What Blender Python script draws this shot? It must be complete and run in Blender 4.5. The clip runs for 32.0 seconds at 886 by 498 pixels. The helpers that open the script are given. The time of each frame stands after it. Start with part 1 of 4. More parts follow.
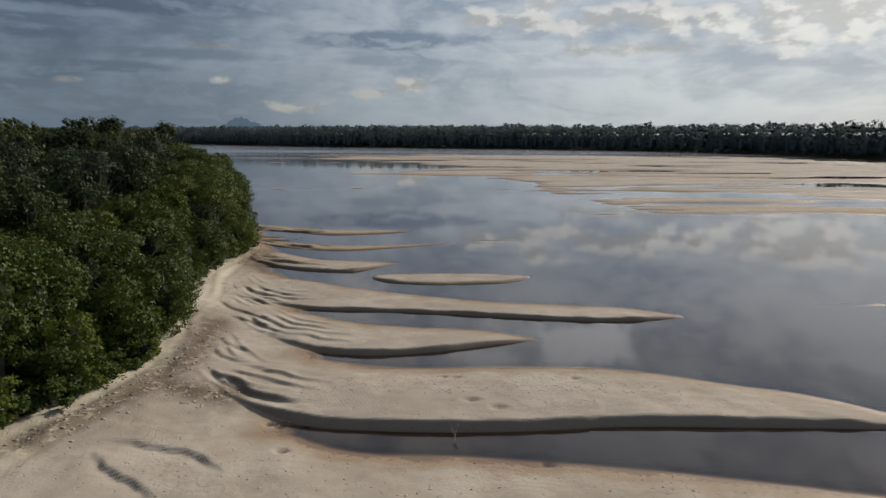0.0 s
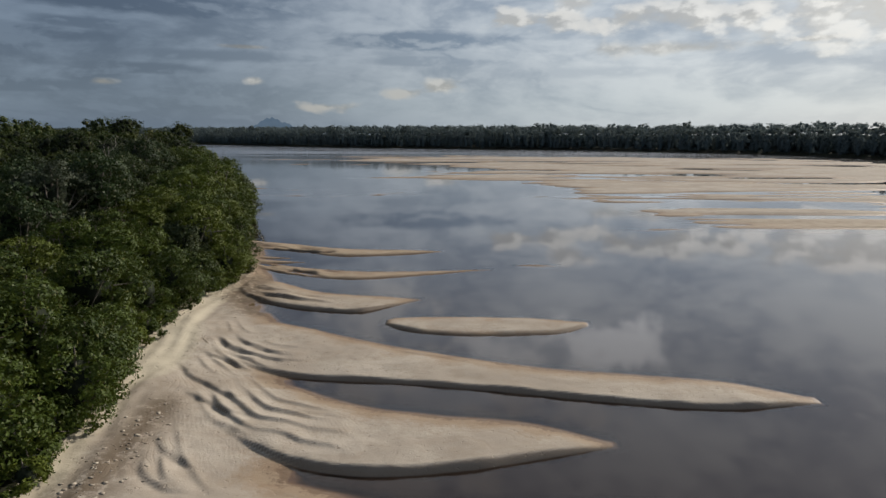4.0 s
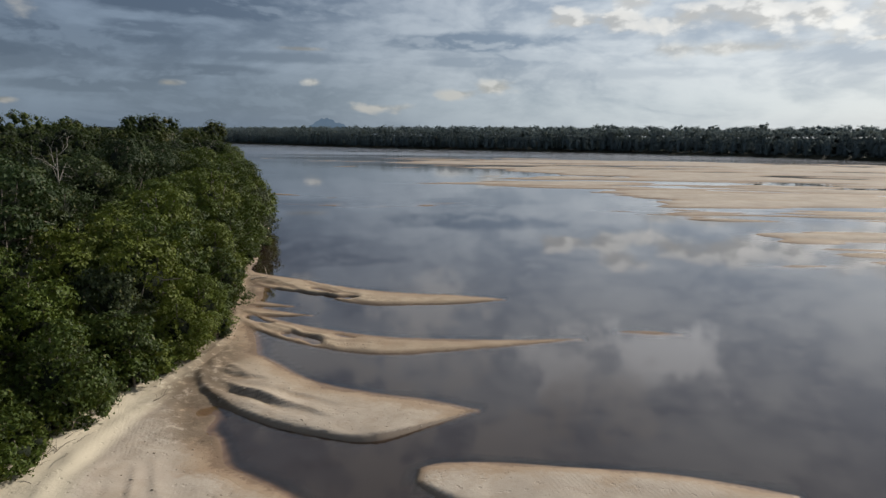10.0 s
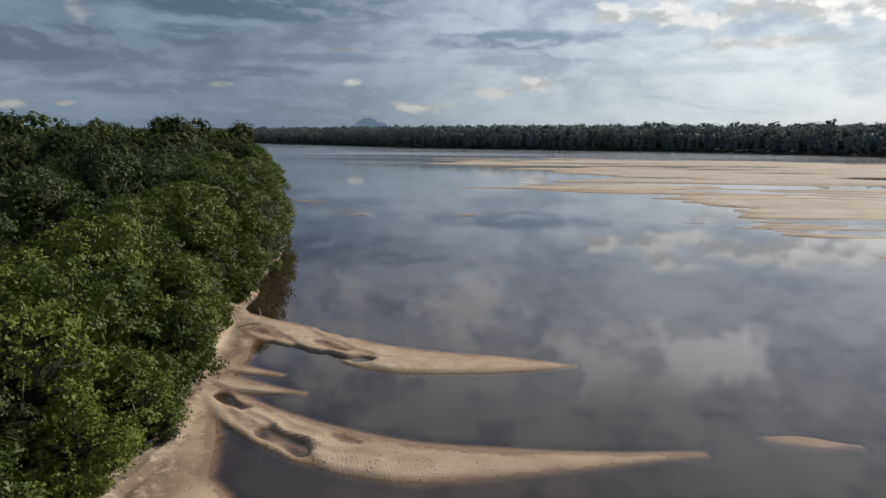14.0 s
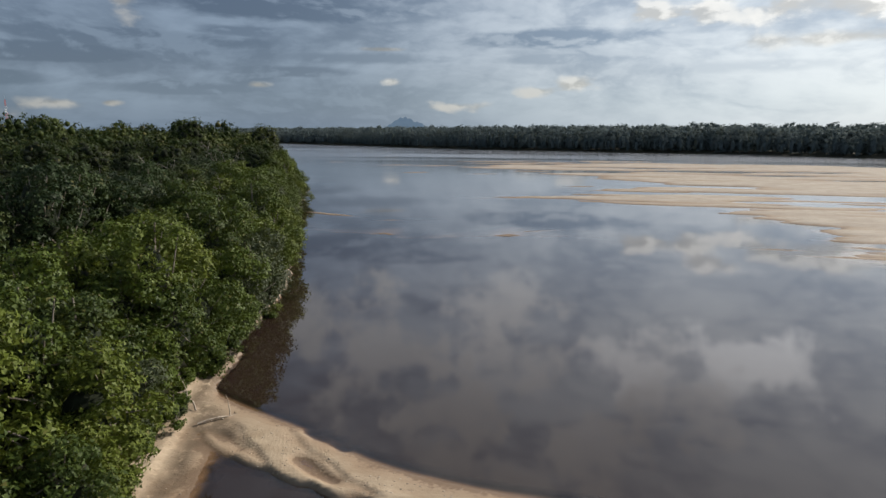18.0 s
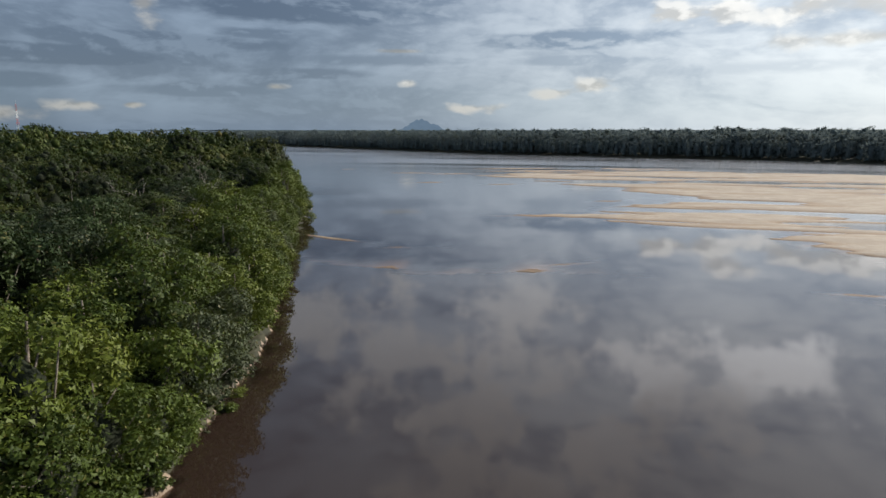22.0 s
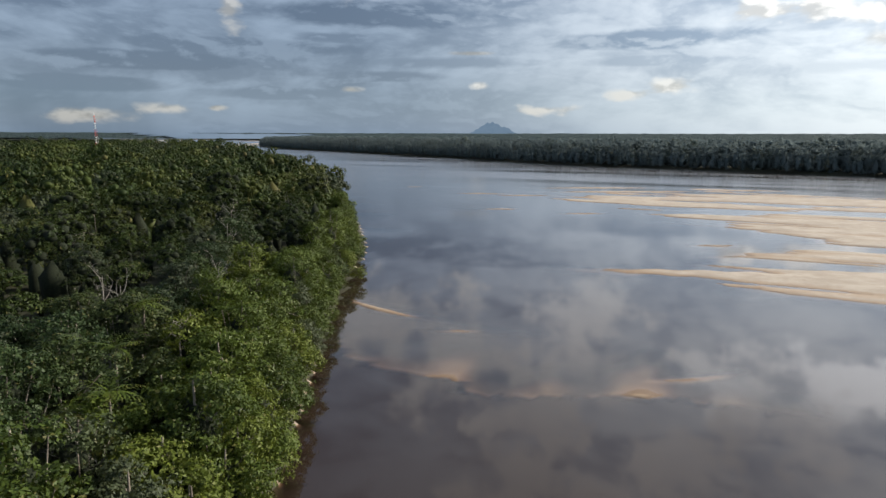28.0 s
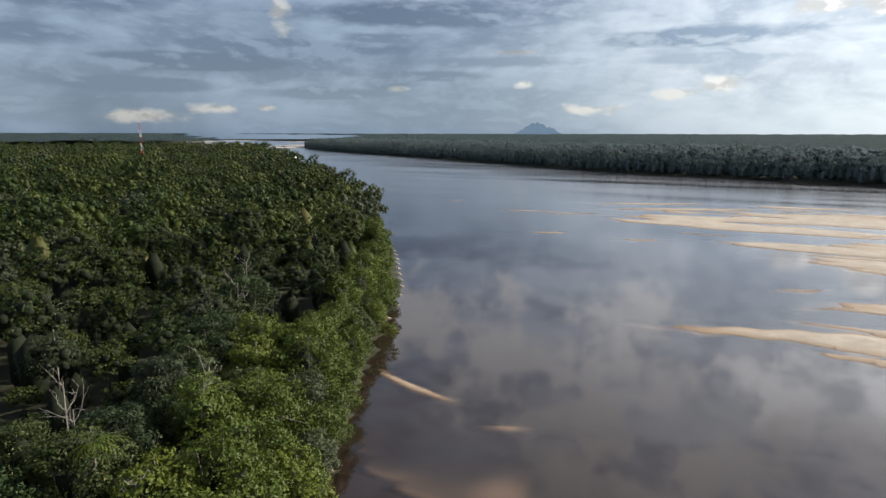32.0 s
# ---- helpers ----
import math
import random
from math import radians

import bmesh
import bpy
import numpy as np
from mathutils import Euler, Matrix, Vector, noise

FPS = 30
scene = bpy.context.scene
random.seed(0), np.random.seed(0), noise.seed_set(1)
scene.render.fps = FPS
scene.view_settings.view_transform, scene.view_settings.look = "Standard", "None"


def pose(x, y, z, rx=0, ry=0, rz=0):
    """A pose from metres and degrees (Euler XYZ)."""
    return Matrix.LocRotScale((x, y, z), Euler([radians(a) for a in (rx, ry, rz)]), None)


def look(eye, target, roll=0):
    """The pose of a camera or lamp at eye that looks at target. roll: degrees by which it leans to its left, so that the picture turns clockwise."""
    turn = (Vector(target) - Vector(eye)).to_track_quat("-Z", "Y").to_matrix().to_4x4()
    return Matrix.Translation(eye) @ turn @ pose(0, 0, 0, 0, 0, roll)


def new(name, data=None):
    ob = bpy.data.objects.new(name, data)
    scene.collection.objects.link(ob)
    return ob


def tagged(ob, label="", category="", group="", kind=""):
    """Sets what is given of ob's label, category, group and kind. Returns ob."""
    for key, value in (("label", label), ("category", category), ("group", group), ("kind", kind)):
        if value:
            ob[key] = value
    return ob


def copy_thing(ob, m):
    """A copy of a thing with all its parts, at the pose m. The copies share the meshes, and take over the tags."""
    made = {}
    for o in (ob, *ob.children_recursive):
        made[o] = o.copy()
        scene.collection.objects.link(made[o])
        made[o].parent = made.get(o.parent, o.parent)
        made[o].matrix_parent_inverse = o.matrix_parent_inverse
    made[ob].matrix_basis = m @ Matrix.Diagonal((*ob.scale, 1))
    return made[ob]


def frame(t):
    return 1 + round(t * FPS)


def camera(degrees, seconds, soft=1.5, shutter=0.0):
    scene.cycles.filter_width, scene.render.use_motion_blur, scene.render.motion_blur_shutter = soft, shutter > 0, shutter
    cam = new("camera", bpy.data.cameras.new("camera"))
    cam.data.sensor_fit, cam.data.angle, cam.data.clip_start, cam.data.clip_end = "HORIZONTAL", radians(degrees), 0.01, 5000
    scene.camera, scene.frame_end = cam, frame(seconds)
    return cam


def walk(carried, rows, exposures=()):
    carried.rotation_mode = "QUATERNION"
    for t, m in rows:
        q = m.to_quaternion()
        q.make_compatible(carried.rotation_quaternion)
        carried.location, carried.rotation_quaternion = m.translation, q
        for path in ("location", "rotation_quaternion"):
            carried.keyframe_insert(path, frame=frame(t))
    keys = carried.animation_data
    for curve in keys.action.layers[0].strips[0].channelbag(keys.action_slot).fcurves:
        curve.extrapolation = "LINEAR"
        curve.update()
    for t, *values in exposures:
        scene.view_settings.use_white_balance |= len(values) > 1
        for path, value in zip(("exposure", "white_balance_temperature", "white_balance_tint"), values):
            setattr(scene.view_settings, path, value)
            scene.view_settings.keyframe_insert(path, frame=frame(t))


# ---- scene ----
cam = camera(71.8, 32.0)
PATH = [
    (0, (10.722, 1.375, 18.398), (10.711, 3.34, 18.025), 0.1),
    (0.5, (10.642, 3.747, 18.449), (10.627, 5.711, 18.075), 0.1),
    (1, (10.571, 6.099, 18.514), (10.551, 8.064, 18.141), 0.0),
    (1.5, (10.535, 8.397, 18.588), (10.505, 10.362, 18.214), -0.0),
    (2, (10.502, 10.63, 18.65), (10.454, 12.594, 18.275), 0.1),
    (3, (10.363, 14.953, 18.721), (10.286, 16.916, 18.347), 0.1),
    (3.5, (10.229, 17.124, 18.779), (10.141, 19.087, 18.406), 0.1),
    (5.5, (9.527, 25.827, 19.052), (9.378, 27.786, 18.678), -0.1),
    (6, (9.354, 28.128, 19.09), (9.195, 30.086, 18.715), 0.0),
    (7, (8.97, 32.982, 19.1), (8.781, 34.938, 18.727), 0.0),
    (8, (8.343, 37.868, 19.018), (8.13, 39.821, 18.644), -0.1),
    (9, (7.63, 42.836, 18.866), (7.392, 44.786, 18.493), 0.2),
    (10, (6.76, 47.843, 18.664), (6.495, 49.791, 18.294), 0.4),
    (11, (6.001, 52.863, 18.566), (5.702, 54.805, 18.192), 0.3),
    (12, (5.274, 57.708, 18.618), (4.943, 59.645, 18.243), 0.2),
    (13, (4.44, 62.48, 18.784), (4.075, 64.41, 18.408), 0.1),
    (14, (3.577, 67.081, 19.008), (3.181, 69.005, 18.634), 0.0),
    (14.5, (3.103, 69.36, 19.149), (2.692, 71.281, 18.773), 0.0),
    (16.5, (1.098, 78.468, 19.823), (0.628, 80.375, 19.445), 0.1),
    (17, (0.595, 80.752, 20.064), (0.113, 82.656, 19.688), 0.1),
    (18, (-0.471, 85.278, 20.597), (-0.978, 87.176, 20.221), 0.0),
    (19, (-1.499, 89.791, 21.173), (-2.032, 91.682, 20.799), -0.1),
    (20, (-2.522, 94.117, 21.787), (-3.064, 96.005, 21.41), -0.1),
    (21, (-3.583, 98.281, 22.562), (-4.131, 100.168, 22.189), -0.0),
    (22, (-4.634, 102.387, 23.566), (-5.191, 104.271, 23.195), -0.0),
    (23, (-5.685, 106.584, 24.75), (-6.27, 108.46, 24.381), -0.1),
    (24, (-6.916, 110.939, 26.089), (-7.54, 112.804, 25.724), -0.0),
    (25, (-8.448, 115.525, 27.577), (-9.11, 117.376, 27.21), -0.0),
    (25.5, (-9.327, 117.899, 28.327), (-10.007, 119.744, 27.961), 0.0),
    (27.5, (-13.275, 127.634, 31.327), (-14.026, 129.451, 30.962), 0.1),
    (28, (-14.299, 130.037, 32.108), (-15.065, 131.848, 31.743), 0.1),
    (29, (-16.314, 134.767, 33.719), (-17.113, 136.564, 33.352), 0.1),
    (30, (-18.333, 139.368, 35.476), (-19.165, 141.15, 35.111), -0.2),
    (31, (-20.363, 143.803, 37.386), (-21.228, 145.569, 37.022), 0.0),
    (32, (-22.437, 148.098, 39.386), (-23.329, 149.85, 39.019), 0.1),
]
walk(cam, [(t, look(eye, target, roll)) for t, eye, target, roll in PATH],
     [(0, -0.25), (5, -0.1), (9, 0.0), (13, 0.15), (19, 0.3), (25, 0.48), (32, 0.70)])

# ---- world, sun, exposure ----
SUN_AZ, SUN_EL = radians(47), radians(28)
sun_way = Vector((math.sin(SUN_AZ) * math.cos(SUN_EL), math.cos(SUN_AZ) * math.cos(SUN_EL), math.sin(SUN_EL)))


class Nodes:
    """Short hand for node trees."""

    def __init__(self, tree):
        self.tree = tree
        tree.nodes.clear()

    def add(self, kind, ins=(), **props):
        node = self.tree.nodes.new(kind)
        for key, value in props.items():
            setattr(node, key, value)
        for key, value in dict(ins).items():
            if isinstance(value, bpy.types.NodeSocket):
                self.tree.links.new(value, node.inputs[key])
            else:
                node.inputs[key].default_value = value
        return node

    def math(self, op, a, b=0.0, c=0.0, clamp=False):
        return self.add("ShaderNodeMath", {0: a, 1: b, 2: c}, operation=op, use_clamp=clamp).outputs[0]

    def vec(self, op, a, b=(0, 0, 0)):
        node = self.add("ShaderNodeVectorMath", {0: a, 1: b}, operation=op)
        return node.outputs[1] if op in ("DOT_PRODUCT", "LENGTH") else node.outputs[0]

    def noise(self, vector, scale, detail=4.0, rough=0.5, lacun=2.0):
        return self.add("ShaderNodeTexNoise", {"Vector": vector, "Scale": scale, "Detail": detail, "Roughness": rough, "Lacunarity": lacun}).outputs[0]

    def span(self, value, a, b, lo=0.0, hi=1.0):
        return self.add("ShaderNodeMapRange", {0: value, 1: a, 2: b, 3: lo, 4: hi}, interpolation_type="SMOOTHSTEP").outputs[0]

    def mix(self, fac, a, b, blend="MIX"):
        node = self.add("ShaderNodeMix", data_type="RGBA", blend_type=blend)
        for key, value in ((0, fac), (6, a), (7, b)):
            if isinstance(value, bpy.types.NodeSocket):
                self.tree.links.new(value, node.inputs[key])
            else:
                node.inputs[key].default_value = value if key == 0 else (*value, 1)
        return node.outputs[2]

    def bump(self, height, strength=0.5, distance=0.1):
        return self.add("ShaderNodeBump", {"Height": height, "Strength": strength, "Distance": distance}).outputs[0]


world = bpy.data.worlds.new("sky")
world.use_nodes = True
scene.world = world
n = Nodes(world.node_tree)
way = n.add("ShaderNodeTexCoord").outputs["Generated"]
sky = n.add("ShaderNodeTexSky", sky_type="NISHITA", sun_disc=False, sun_elevation=SUN_EL, sun_rotation=SUN_AZ).outputs[0]
clear = n.vec("MULTIPLY", sky, (0.1, 0.1, 0.1))
xyz = n.add("ShaderNodeSeparateXYZ", {0: way})
up = n.math("MAXIMUM", xyz.outputs[2], 0.0)
azimuth = n.math("ARCTAN2", xyz.outputs[0], xyz.outputs[1])
height = n.math("ARCSINE", xyz.outputs[2])
layer = n.add("ShaderNodeCombineXYZ", {0: n.math("MULTIPLY", azimuth, 3.0), 1: n.math("MULTIPLY", height, 11.0)}).outputs[0]
drift = n.add("ShaderNodeTexNoise", {"Vector": layer, "Scale": 0.9, "Detail": 3.0}).outputs[1]
warp = n.vec("ADD", layer, n.vec("MULTIPLY", drift, (0.45, 0.45, 0.0)))
toward = n.vec("DOT_PRODUCT", way, tuple(sun_way))
glow = n.span(toward, 0.22, 0.95)
mass = n.noise(n.vec("MULTIPLY", warp, (1, 0.7, 1)), 0.75, 3.0, 0.5)
fleece = n.vec("MULTIPLY", warp, (3.2, 2.0, 1))


def cloud_mass(shift):
    """How thick the cloud is, looked up a little to one side."""
    flat = n.noise(n.vec("ADD", warp, shift), 1.15, 6.0, 0.46)
    curl = n.noise(n.vec("ADD", fleece, shift), 1.9, 8.0, 0.54)
    return n.math("ADD", n.math("MULTIPLY", mass, 0.26), n.math("ADD", n.math("MULTIPLY", flat, 0.44), n.math("MULTIPLY", curl, 0.30)))


big, ahead = cloud_mass((0, 0, 0)), cloud_mass((0.05, 0.16, 0))
thick = n.span(big, 0.41, 0.58, 0.0, 0.78)
# the long dark banks: azimuth, elevation, half width, half height in degrees, weight
for az, el, wide, tall, weight in ((-31, 10.4, 15, 1.5, 0.95), (-49, 6.0, 10, 1.0, 0.85), (-33, 8.4, 5, 0.7, 0.7), (-5.5, 8.1, 12.5, 1.15, 0.95), (-4.5, 6.3, 10, 0.7, 0.6), (-22, 3.4, 11, 1.3, 0.55), (-58, 10.5, 12, 1.6, 0.8),
                                   (-38, 3.6, 9, 0.8, 0.7), (-22, 6.4, 12, 0.8, 0.6), (-40, 7.4, 13, 1.0, 0.8), (-17, 11.6, 9, 0.9, 0.8), (-28, 5.2, 8, 0.7, 0.7), (10, 5.2, 12, 0.9, 0.35), (-52, 4.0, 9, 0.9, 0.8), (-62, 7.5, 9, 1.4, 0.8), (14, 12.6, 12, 0.8, 0.4)):
    across = n.math("MULTIPLY", n.math("SUBTRACT", azimuth, radians(az)), 1 / radians(wide))
    above = n.math("MULTIPLY", n.math("SUBTRACT", height, radians(el)), 1 / radians(tall))
    gap = n.math("SQRT", n.math("ADD", n.math("MULTIPLY", across, across), n.math("MULTIPLY", above, above)))
    gap = n.math("ADD", gap, n.math("MULTIPLY", n.math("SUBTRACT", big, 0.5), -3.6))
    thick = n.math("MAXIMUM", thick, n.span(gap, 0.45, 1.1, weight * 1.1, 0.0))
rim = n.span(n.math("SUBTRACT", big, ahead), 0.0, 0.07)
cloud_dark = n.mix(glow, (0.068, 0.096, 0.146), (0.27, 0.345, 0.45))
cloud_bright = n.mix(glow, (0.195, 0.250, 0.330), (0.70, 0.75, 0.79))
cloud = n.mix(thick, cloud_bright, cloud_dark)
cloud = n.mix(n.math("MULTIPLY", rim, 0.55), cloud, cloud_bright)
haze = n.span(up, 0.0, 0.10, 1.0, 0.0)
cloud = n.mix(n.math("MULTIPLY", haze, 0.6), cloud, n.mix(glow, (0.135, 0.205, 0.295), (0.52, 0.645, 0.74)))
# a shower under the clouds far to the left of the mountain
rain = n.math("MULTIPLY", n.span(n.math("ABSOLUTE", n.math("ADD", n.math("ADD", azimuth, radians(53)), n.math("MULTIPLY", height, 0.35))), radians(3), radians(9), 0.7, 0.0), n.span(height, radians(2.2), radians(5.5), 1.0, 0.0))
cloud = n.mix(n.math("MULTIPLY", rain, n.span(n.noise(n.vec("MULTIPLY", layer, (1, 0.06, 1)), 4.0, 4.0), 0.3, 0.6, 0.6, 1.0)), cloud, (0.058, 0.098, 0.155))
curdle = n.add("ShaderNodeCombineXYZ", {0: azimuth, 1: n.math("MULTIPLY", height, 1.8)}).outputs[0]
billow = n.noise(curdle, 17.0, 7.0, 0.50)
shade = n.noise(n.vec("ADD", curdle, (0.010, 0.018, 0)), 17.0, 7.0, 0.50)
light = n.span(n.math("SUBTRACT", billow, shade), -0.07, 0.08, 0.6, 1.0)
veil = n.noise(n.vec("MULTIPLY", curdle, (1, 0.65, 1)), 12.0, 8.0, 0.56)
# bright cloud heads: azimuth, elevation, half width, half height in degrees, brightness, and how torn they are
for az, el, wide, tall, shine, torn in ((3.6, 9.7, 2.6, 0.9, 0.80, 5), (8.8, 10.9, 2.2, 1.2, 0.88, 5), (8.0, 9.5, 5.5, 0.7, 0.75, 5), (20, 9.6, 11, 1.3, 0.80, 3.5), (31, 8.6, 12, 2.0, 0.95, 3.5), (17, 7.0, 8, 0.6, 0.68, 3), (-2.8, 4.1, 2.0, 0.65, 0.62, 4),
                                        (-6.4, 3.6, 1.6, 0.5, 0.52, 4), (-13.8, 2.3, 2.3, 0.5, 0.50, 4), (-19.6, 4.4, 1.0, 0.4, 0.58, 3), (-20.2, 7.2, 2.0, 0.2, 0.36, 2), (-31.4, 4.0, 1.0, 0.3, 0.46, 3), (-46.3, 2.2, 2.2, 0.5, 0.40, 3),
                                        (-42.8, 2.3, 0.8, 0.25, 0.36, 2), (-53, 1.6, 3.0, 0.6, 0.36, 3), (-41.2, 10.2, 1.1, 1.2, 0.42, 4), (27, 7.2, 2.2, 0.25, 0.85, 2)):
    across = n.math("MULTIPLY", n.math("SUBTRACT", azimuth, radians(az)), 1 / radians(wide))
    above = n.math("MULTIPLY", n.math("SUBTRACT", height, radians(el)), 1 / radians(tall))
    gap = n.math("SQRT", n.math("ADD", n.math("MULTIPLY", across, across), n.math("MULTIPLY", above, above)))
    head = n.span(n.math("ADD", gap, n.math("MULTIPLY", n.math("SUBTRACT", billow, 0.5), -torn)), 0.25, 1.25, 0.8, 0.0)
    tint = n.vec("SCALE", n.add("ShaderNodeCombineXYZ", {0: shine, 1: shine * 0.98, 2: shine * 0.93}).outputs[0])
    world.node_tree.links.new(light, tint.node.inputs["Scale"])
    cloud = n.mix(head, cloud, tint)
# soft sunlit tufts higher up, which the river mirrors
for az, el, size, shine in ((12.5, 19.4, 4.2, 1.3), (3.5, 20.6, 4.5, 1.05), (8, 24, 4.5, 0.75), (-10, 16.6, 5, 0.70), (-9, 21, 6, 0.70), (-21, 20.5, 6.5, 0.55), (0, 28, 4.5, 0.7), (5, 26, 3.0, 0.6), (-6, 31.5, 5, 0.7), (-15, 32, 7, 0.6), (-30, 16.5, 6, 0.45),
                            (-14, 25.5, 5, 0.58)):
    across = n.math("MULTIPLY", n.math("SUBTRACT", azimuth, radians(az)), 0.8 / radians(size))
    above = n.math("MULTIPLY", n.math("SUBTRACT", height, radians(el)), 1.4 / radians(size))
    gap = n.math("SQRT", n.math("ADD", n.math("MULTIPLY", across, across), n.math("MULTIPLY", above, above)))
    tuft = n.span(n.math("ADD", gap, n.math("MULTIPLY", n.math("SUBTRACT", veil, 0.5), -5.0)), 0.15, 1.20, 0.8, 0.0)
    cloud = n.mix(tuft, cloud, (shine * 0.99, shine, shine))
high = n.math("MULTIPLY", n.span(up, 0.14, 0.36, 1.0, 1.02), n.span(up, 0.50, 0.80, 1.0, 0.42))
high = n.math("MULTIPLY", high, n.span(xyz.outputs[1], -0.75, 0.0, 1.7, 1.0))  # unseen sky at the back, brightened as added fill for the shaded sides
cloud = n.vec("SCALE", cloud)
world.node_tree.links.new(high, cloud.node.inputs["Scale"])
full = n.mix(0.88, clear, cloud)
n.add("ShaderNodeOutputWorld", {0: n.add("ShaderNodeBackground", {0: full, 1: 1.0}).outputs[0]})

sun = new("sun", bpy.data.lights.new("sun", "SUN"))
sun.data.energy, sun.data.angle, sun.data.color = 4.5, radians(1.2), (1.0, 0.925, 0.82)
sun.matrix_world = look(sun_way * 100, (0, 0, 0))


# ---- materials ----
def material(name):
    mat = bpy.data.materials.new(name)
    mat.use_nodes = True
    return mat, Nodes(mat.node_tree)


def finish(nodes, color, rough=0.8, normal=None, spec=0.3, metal=0.0, **more):
    ins = {"Base Color": color if isinstance(color, bpy.types.NodeSocket) else (*color, 1), "Roughness": rough, "Specular IOR Level": spec, "Metallic": metal, **more}
    if normal is not None:
        ins["Normal"] = normal
    bsdf = nodes.add("ShaderNodeBsdfPrincipled", ins)
    nodes.add("ShaderNodeOutputMaterial", {0: bsdf.outputs[0]})
    return bsdf


def sand_material():
    mat, n = material("sand")
    place = n.add("ShaderNodeNewGeometry").outputs["Position"]
    parts = n.add("ShaderNodeSeparateXYZ", {0: place})
    z = parts.outputs[2]
    patch = n.noise(place, 0.12, 5.0, 0.6)
    grain = n.noise(place, 9.0, 5.0, 0.65)
    streak = n.noise(n.vec("MULTIPLY", place, (0.16, 0.7, 1)), 1.0, 5.0, 0.6)
    level = n.math("ADD", z, n.math("MULTIPLY", n.math("SUBTRACT", n.noise(place, 0.5, 4.0), 0.5), 0.16))
    level = n.math("ADD", level, n.math("MULTIPLY", n.math("SUBTRACT", n.noise(place, 3.2, 4.0, 0.65), 0.5), 0.22))
    # old waterlines, one above the other
    shelf = n.math("ADD", z, n.math("MULTIPLY", n.noise(place, 0.25, 3.0), 0.25))
    lines = n.math("SINE", n.math("MULTIPLY", shelf, 95.0))
    lines = n.math("MULTIPLY", n.span(lines, 0.3, 1.0), n.math("MULTIPLY", n.span(z, 0.05, 0.15), n.span(n.noise(place, 0.16, 2.0), 0.48, 0.62)))
    bleach = n.add("ShaderNodeAttribute", attribute_name="bleach").outputs["Fac"]
    seep = n.math("MULTIPLY", n.add("ShaderNodeAttribute", attribute_name="seep").outputs["Fac"], n.span(n.noise(place, 1.3, 5.0, 0.7), 0.30, 0.52))
    dry = n.mix(n.span(patch, 0.35, 0.65), (0.398, 0.336, 0.272), (0.492, 0.427, 0.352))
    dry = n.mix(n.math("MULTIPLY", n.span(streak, 0.45, 0.7), 0.5), dry, (0.36, 0.30, 0.235))
    mottle = n.noise(place, 0.55, 6.0, 0.68)
    dry = n.mix(n.span(mottle, 0.47, 0.66, 0.0, 0.45), dry, (0.34, 0.275, 0.208))
    dry = n.mix(n.math("MULTIPLY", lines, 0.22), dry, (0.30, 0.24, 0.18))
    along = n.span(n.math("ADD", parts.outputs[1], n.math("MULTIPLY", patch, 12.0)), 84.0, 108.0, 0.0, 0.75)
    far_out = n.span(parts.outputs[1], 130.0, 180.0, 1.0, 0.0)
    dry = n.mix(n.math("MULTIPLY", along, far_out), dry, n.mix(n.span(mottle, 0.4, 0.65), (0.435, 0.335, 0.225), (0.33, 0.245, 0.155)))
    dry = n.mix(n.math("MULTIPLY", bleach, n.span(grain, 0.2, 0.6, 0.6, 0.95)), dry, (0.585, 0.515, 0.392))
    damp = n.mix(n.span(streak, 0.35, 0.65), (0.30, 0.212, 0.138), (0.37, 0.278, 0.190))
    color = n.mix(n.span(level, 0.10, 0.30), damp, dry)
    color = n.mix(n.span(level, 0.03, 0.10), (0.185, 0.122, 0.078), color)
    # steep cut faces darker: moist sand, plus some of their shade in the colour
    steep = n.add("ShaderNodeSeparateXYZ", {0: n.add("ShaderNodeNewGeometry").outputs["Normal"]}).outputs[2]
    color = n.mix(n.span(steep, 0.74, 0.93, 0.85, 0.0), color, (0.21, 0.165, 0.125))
    color = n.mix(n.math("MULTIPLY", seep, 0.95), color, (0.150, 0.112, 0.076))
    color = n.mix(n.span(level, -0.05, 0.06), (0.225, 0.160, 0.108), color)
    # bed painted darker with depth, for the light that the water swallows
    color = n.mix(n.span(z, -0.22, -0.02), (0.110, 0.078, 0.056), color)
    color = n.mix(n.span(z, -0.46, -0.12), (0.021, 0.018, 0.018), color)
    color = n.mix(n.math("MULTIPLY", n.span(grain, 0.35, 0.75), 0.3), color, n.mix(0.5, color, (0.16, 0.11, 0.08)))
    pits = n.span(n.noise(place, 2.6, 3.0, 0.55), 0.62, 0.72)
    color = n.mix(n.math("MULTIPLY", n.math("MULTIPLY", pits, n.span(patch, 0.45, 0.6)), 0.45), color, (0.19, 0.14, 0.10))
    lumpy = n.math("MULTIPLY", n.noise(place, 3.4, 5.0, 0.6), n.span(patch, 0.42, 0.66, 0.10, 0.75))
    ripple = n.add("ShaderNodeTexWave", {"Vector": n.vec("MULTIPLY", place, (1, 0.5, 0)), "Scale": 2.1, "Distortion": 5.0, "Detail": 2.0, "Detail Scale": 0.7}, bands_direction="DIAGONAL").outputs[1]
    ripple = n.math("MULTIPLY", ripple, n.span(n.noise(place, 0.07, 2.0), 0.50, 0.62, 0.0, 0.055))
    relief = n.math("ADD", n.math("ADD", n.math("MULTIPLY", grain, 0.16), n.math("ADD", ripple, n.math("MULTIPLY", lines, -0.10))), n.math("SUBTRACT", lumpy, n.math("MULTIPLY", pits, 0.35)))
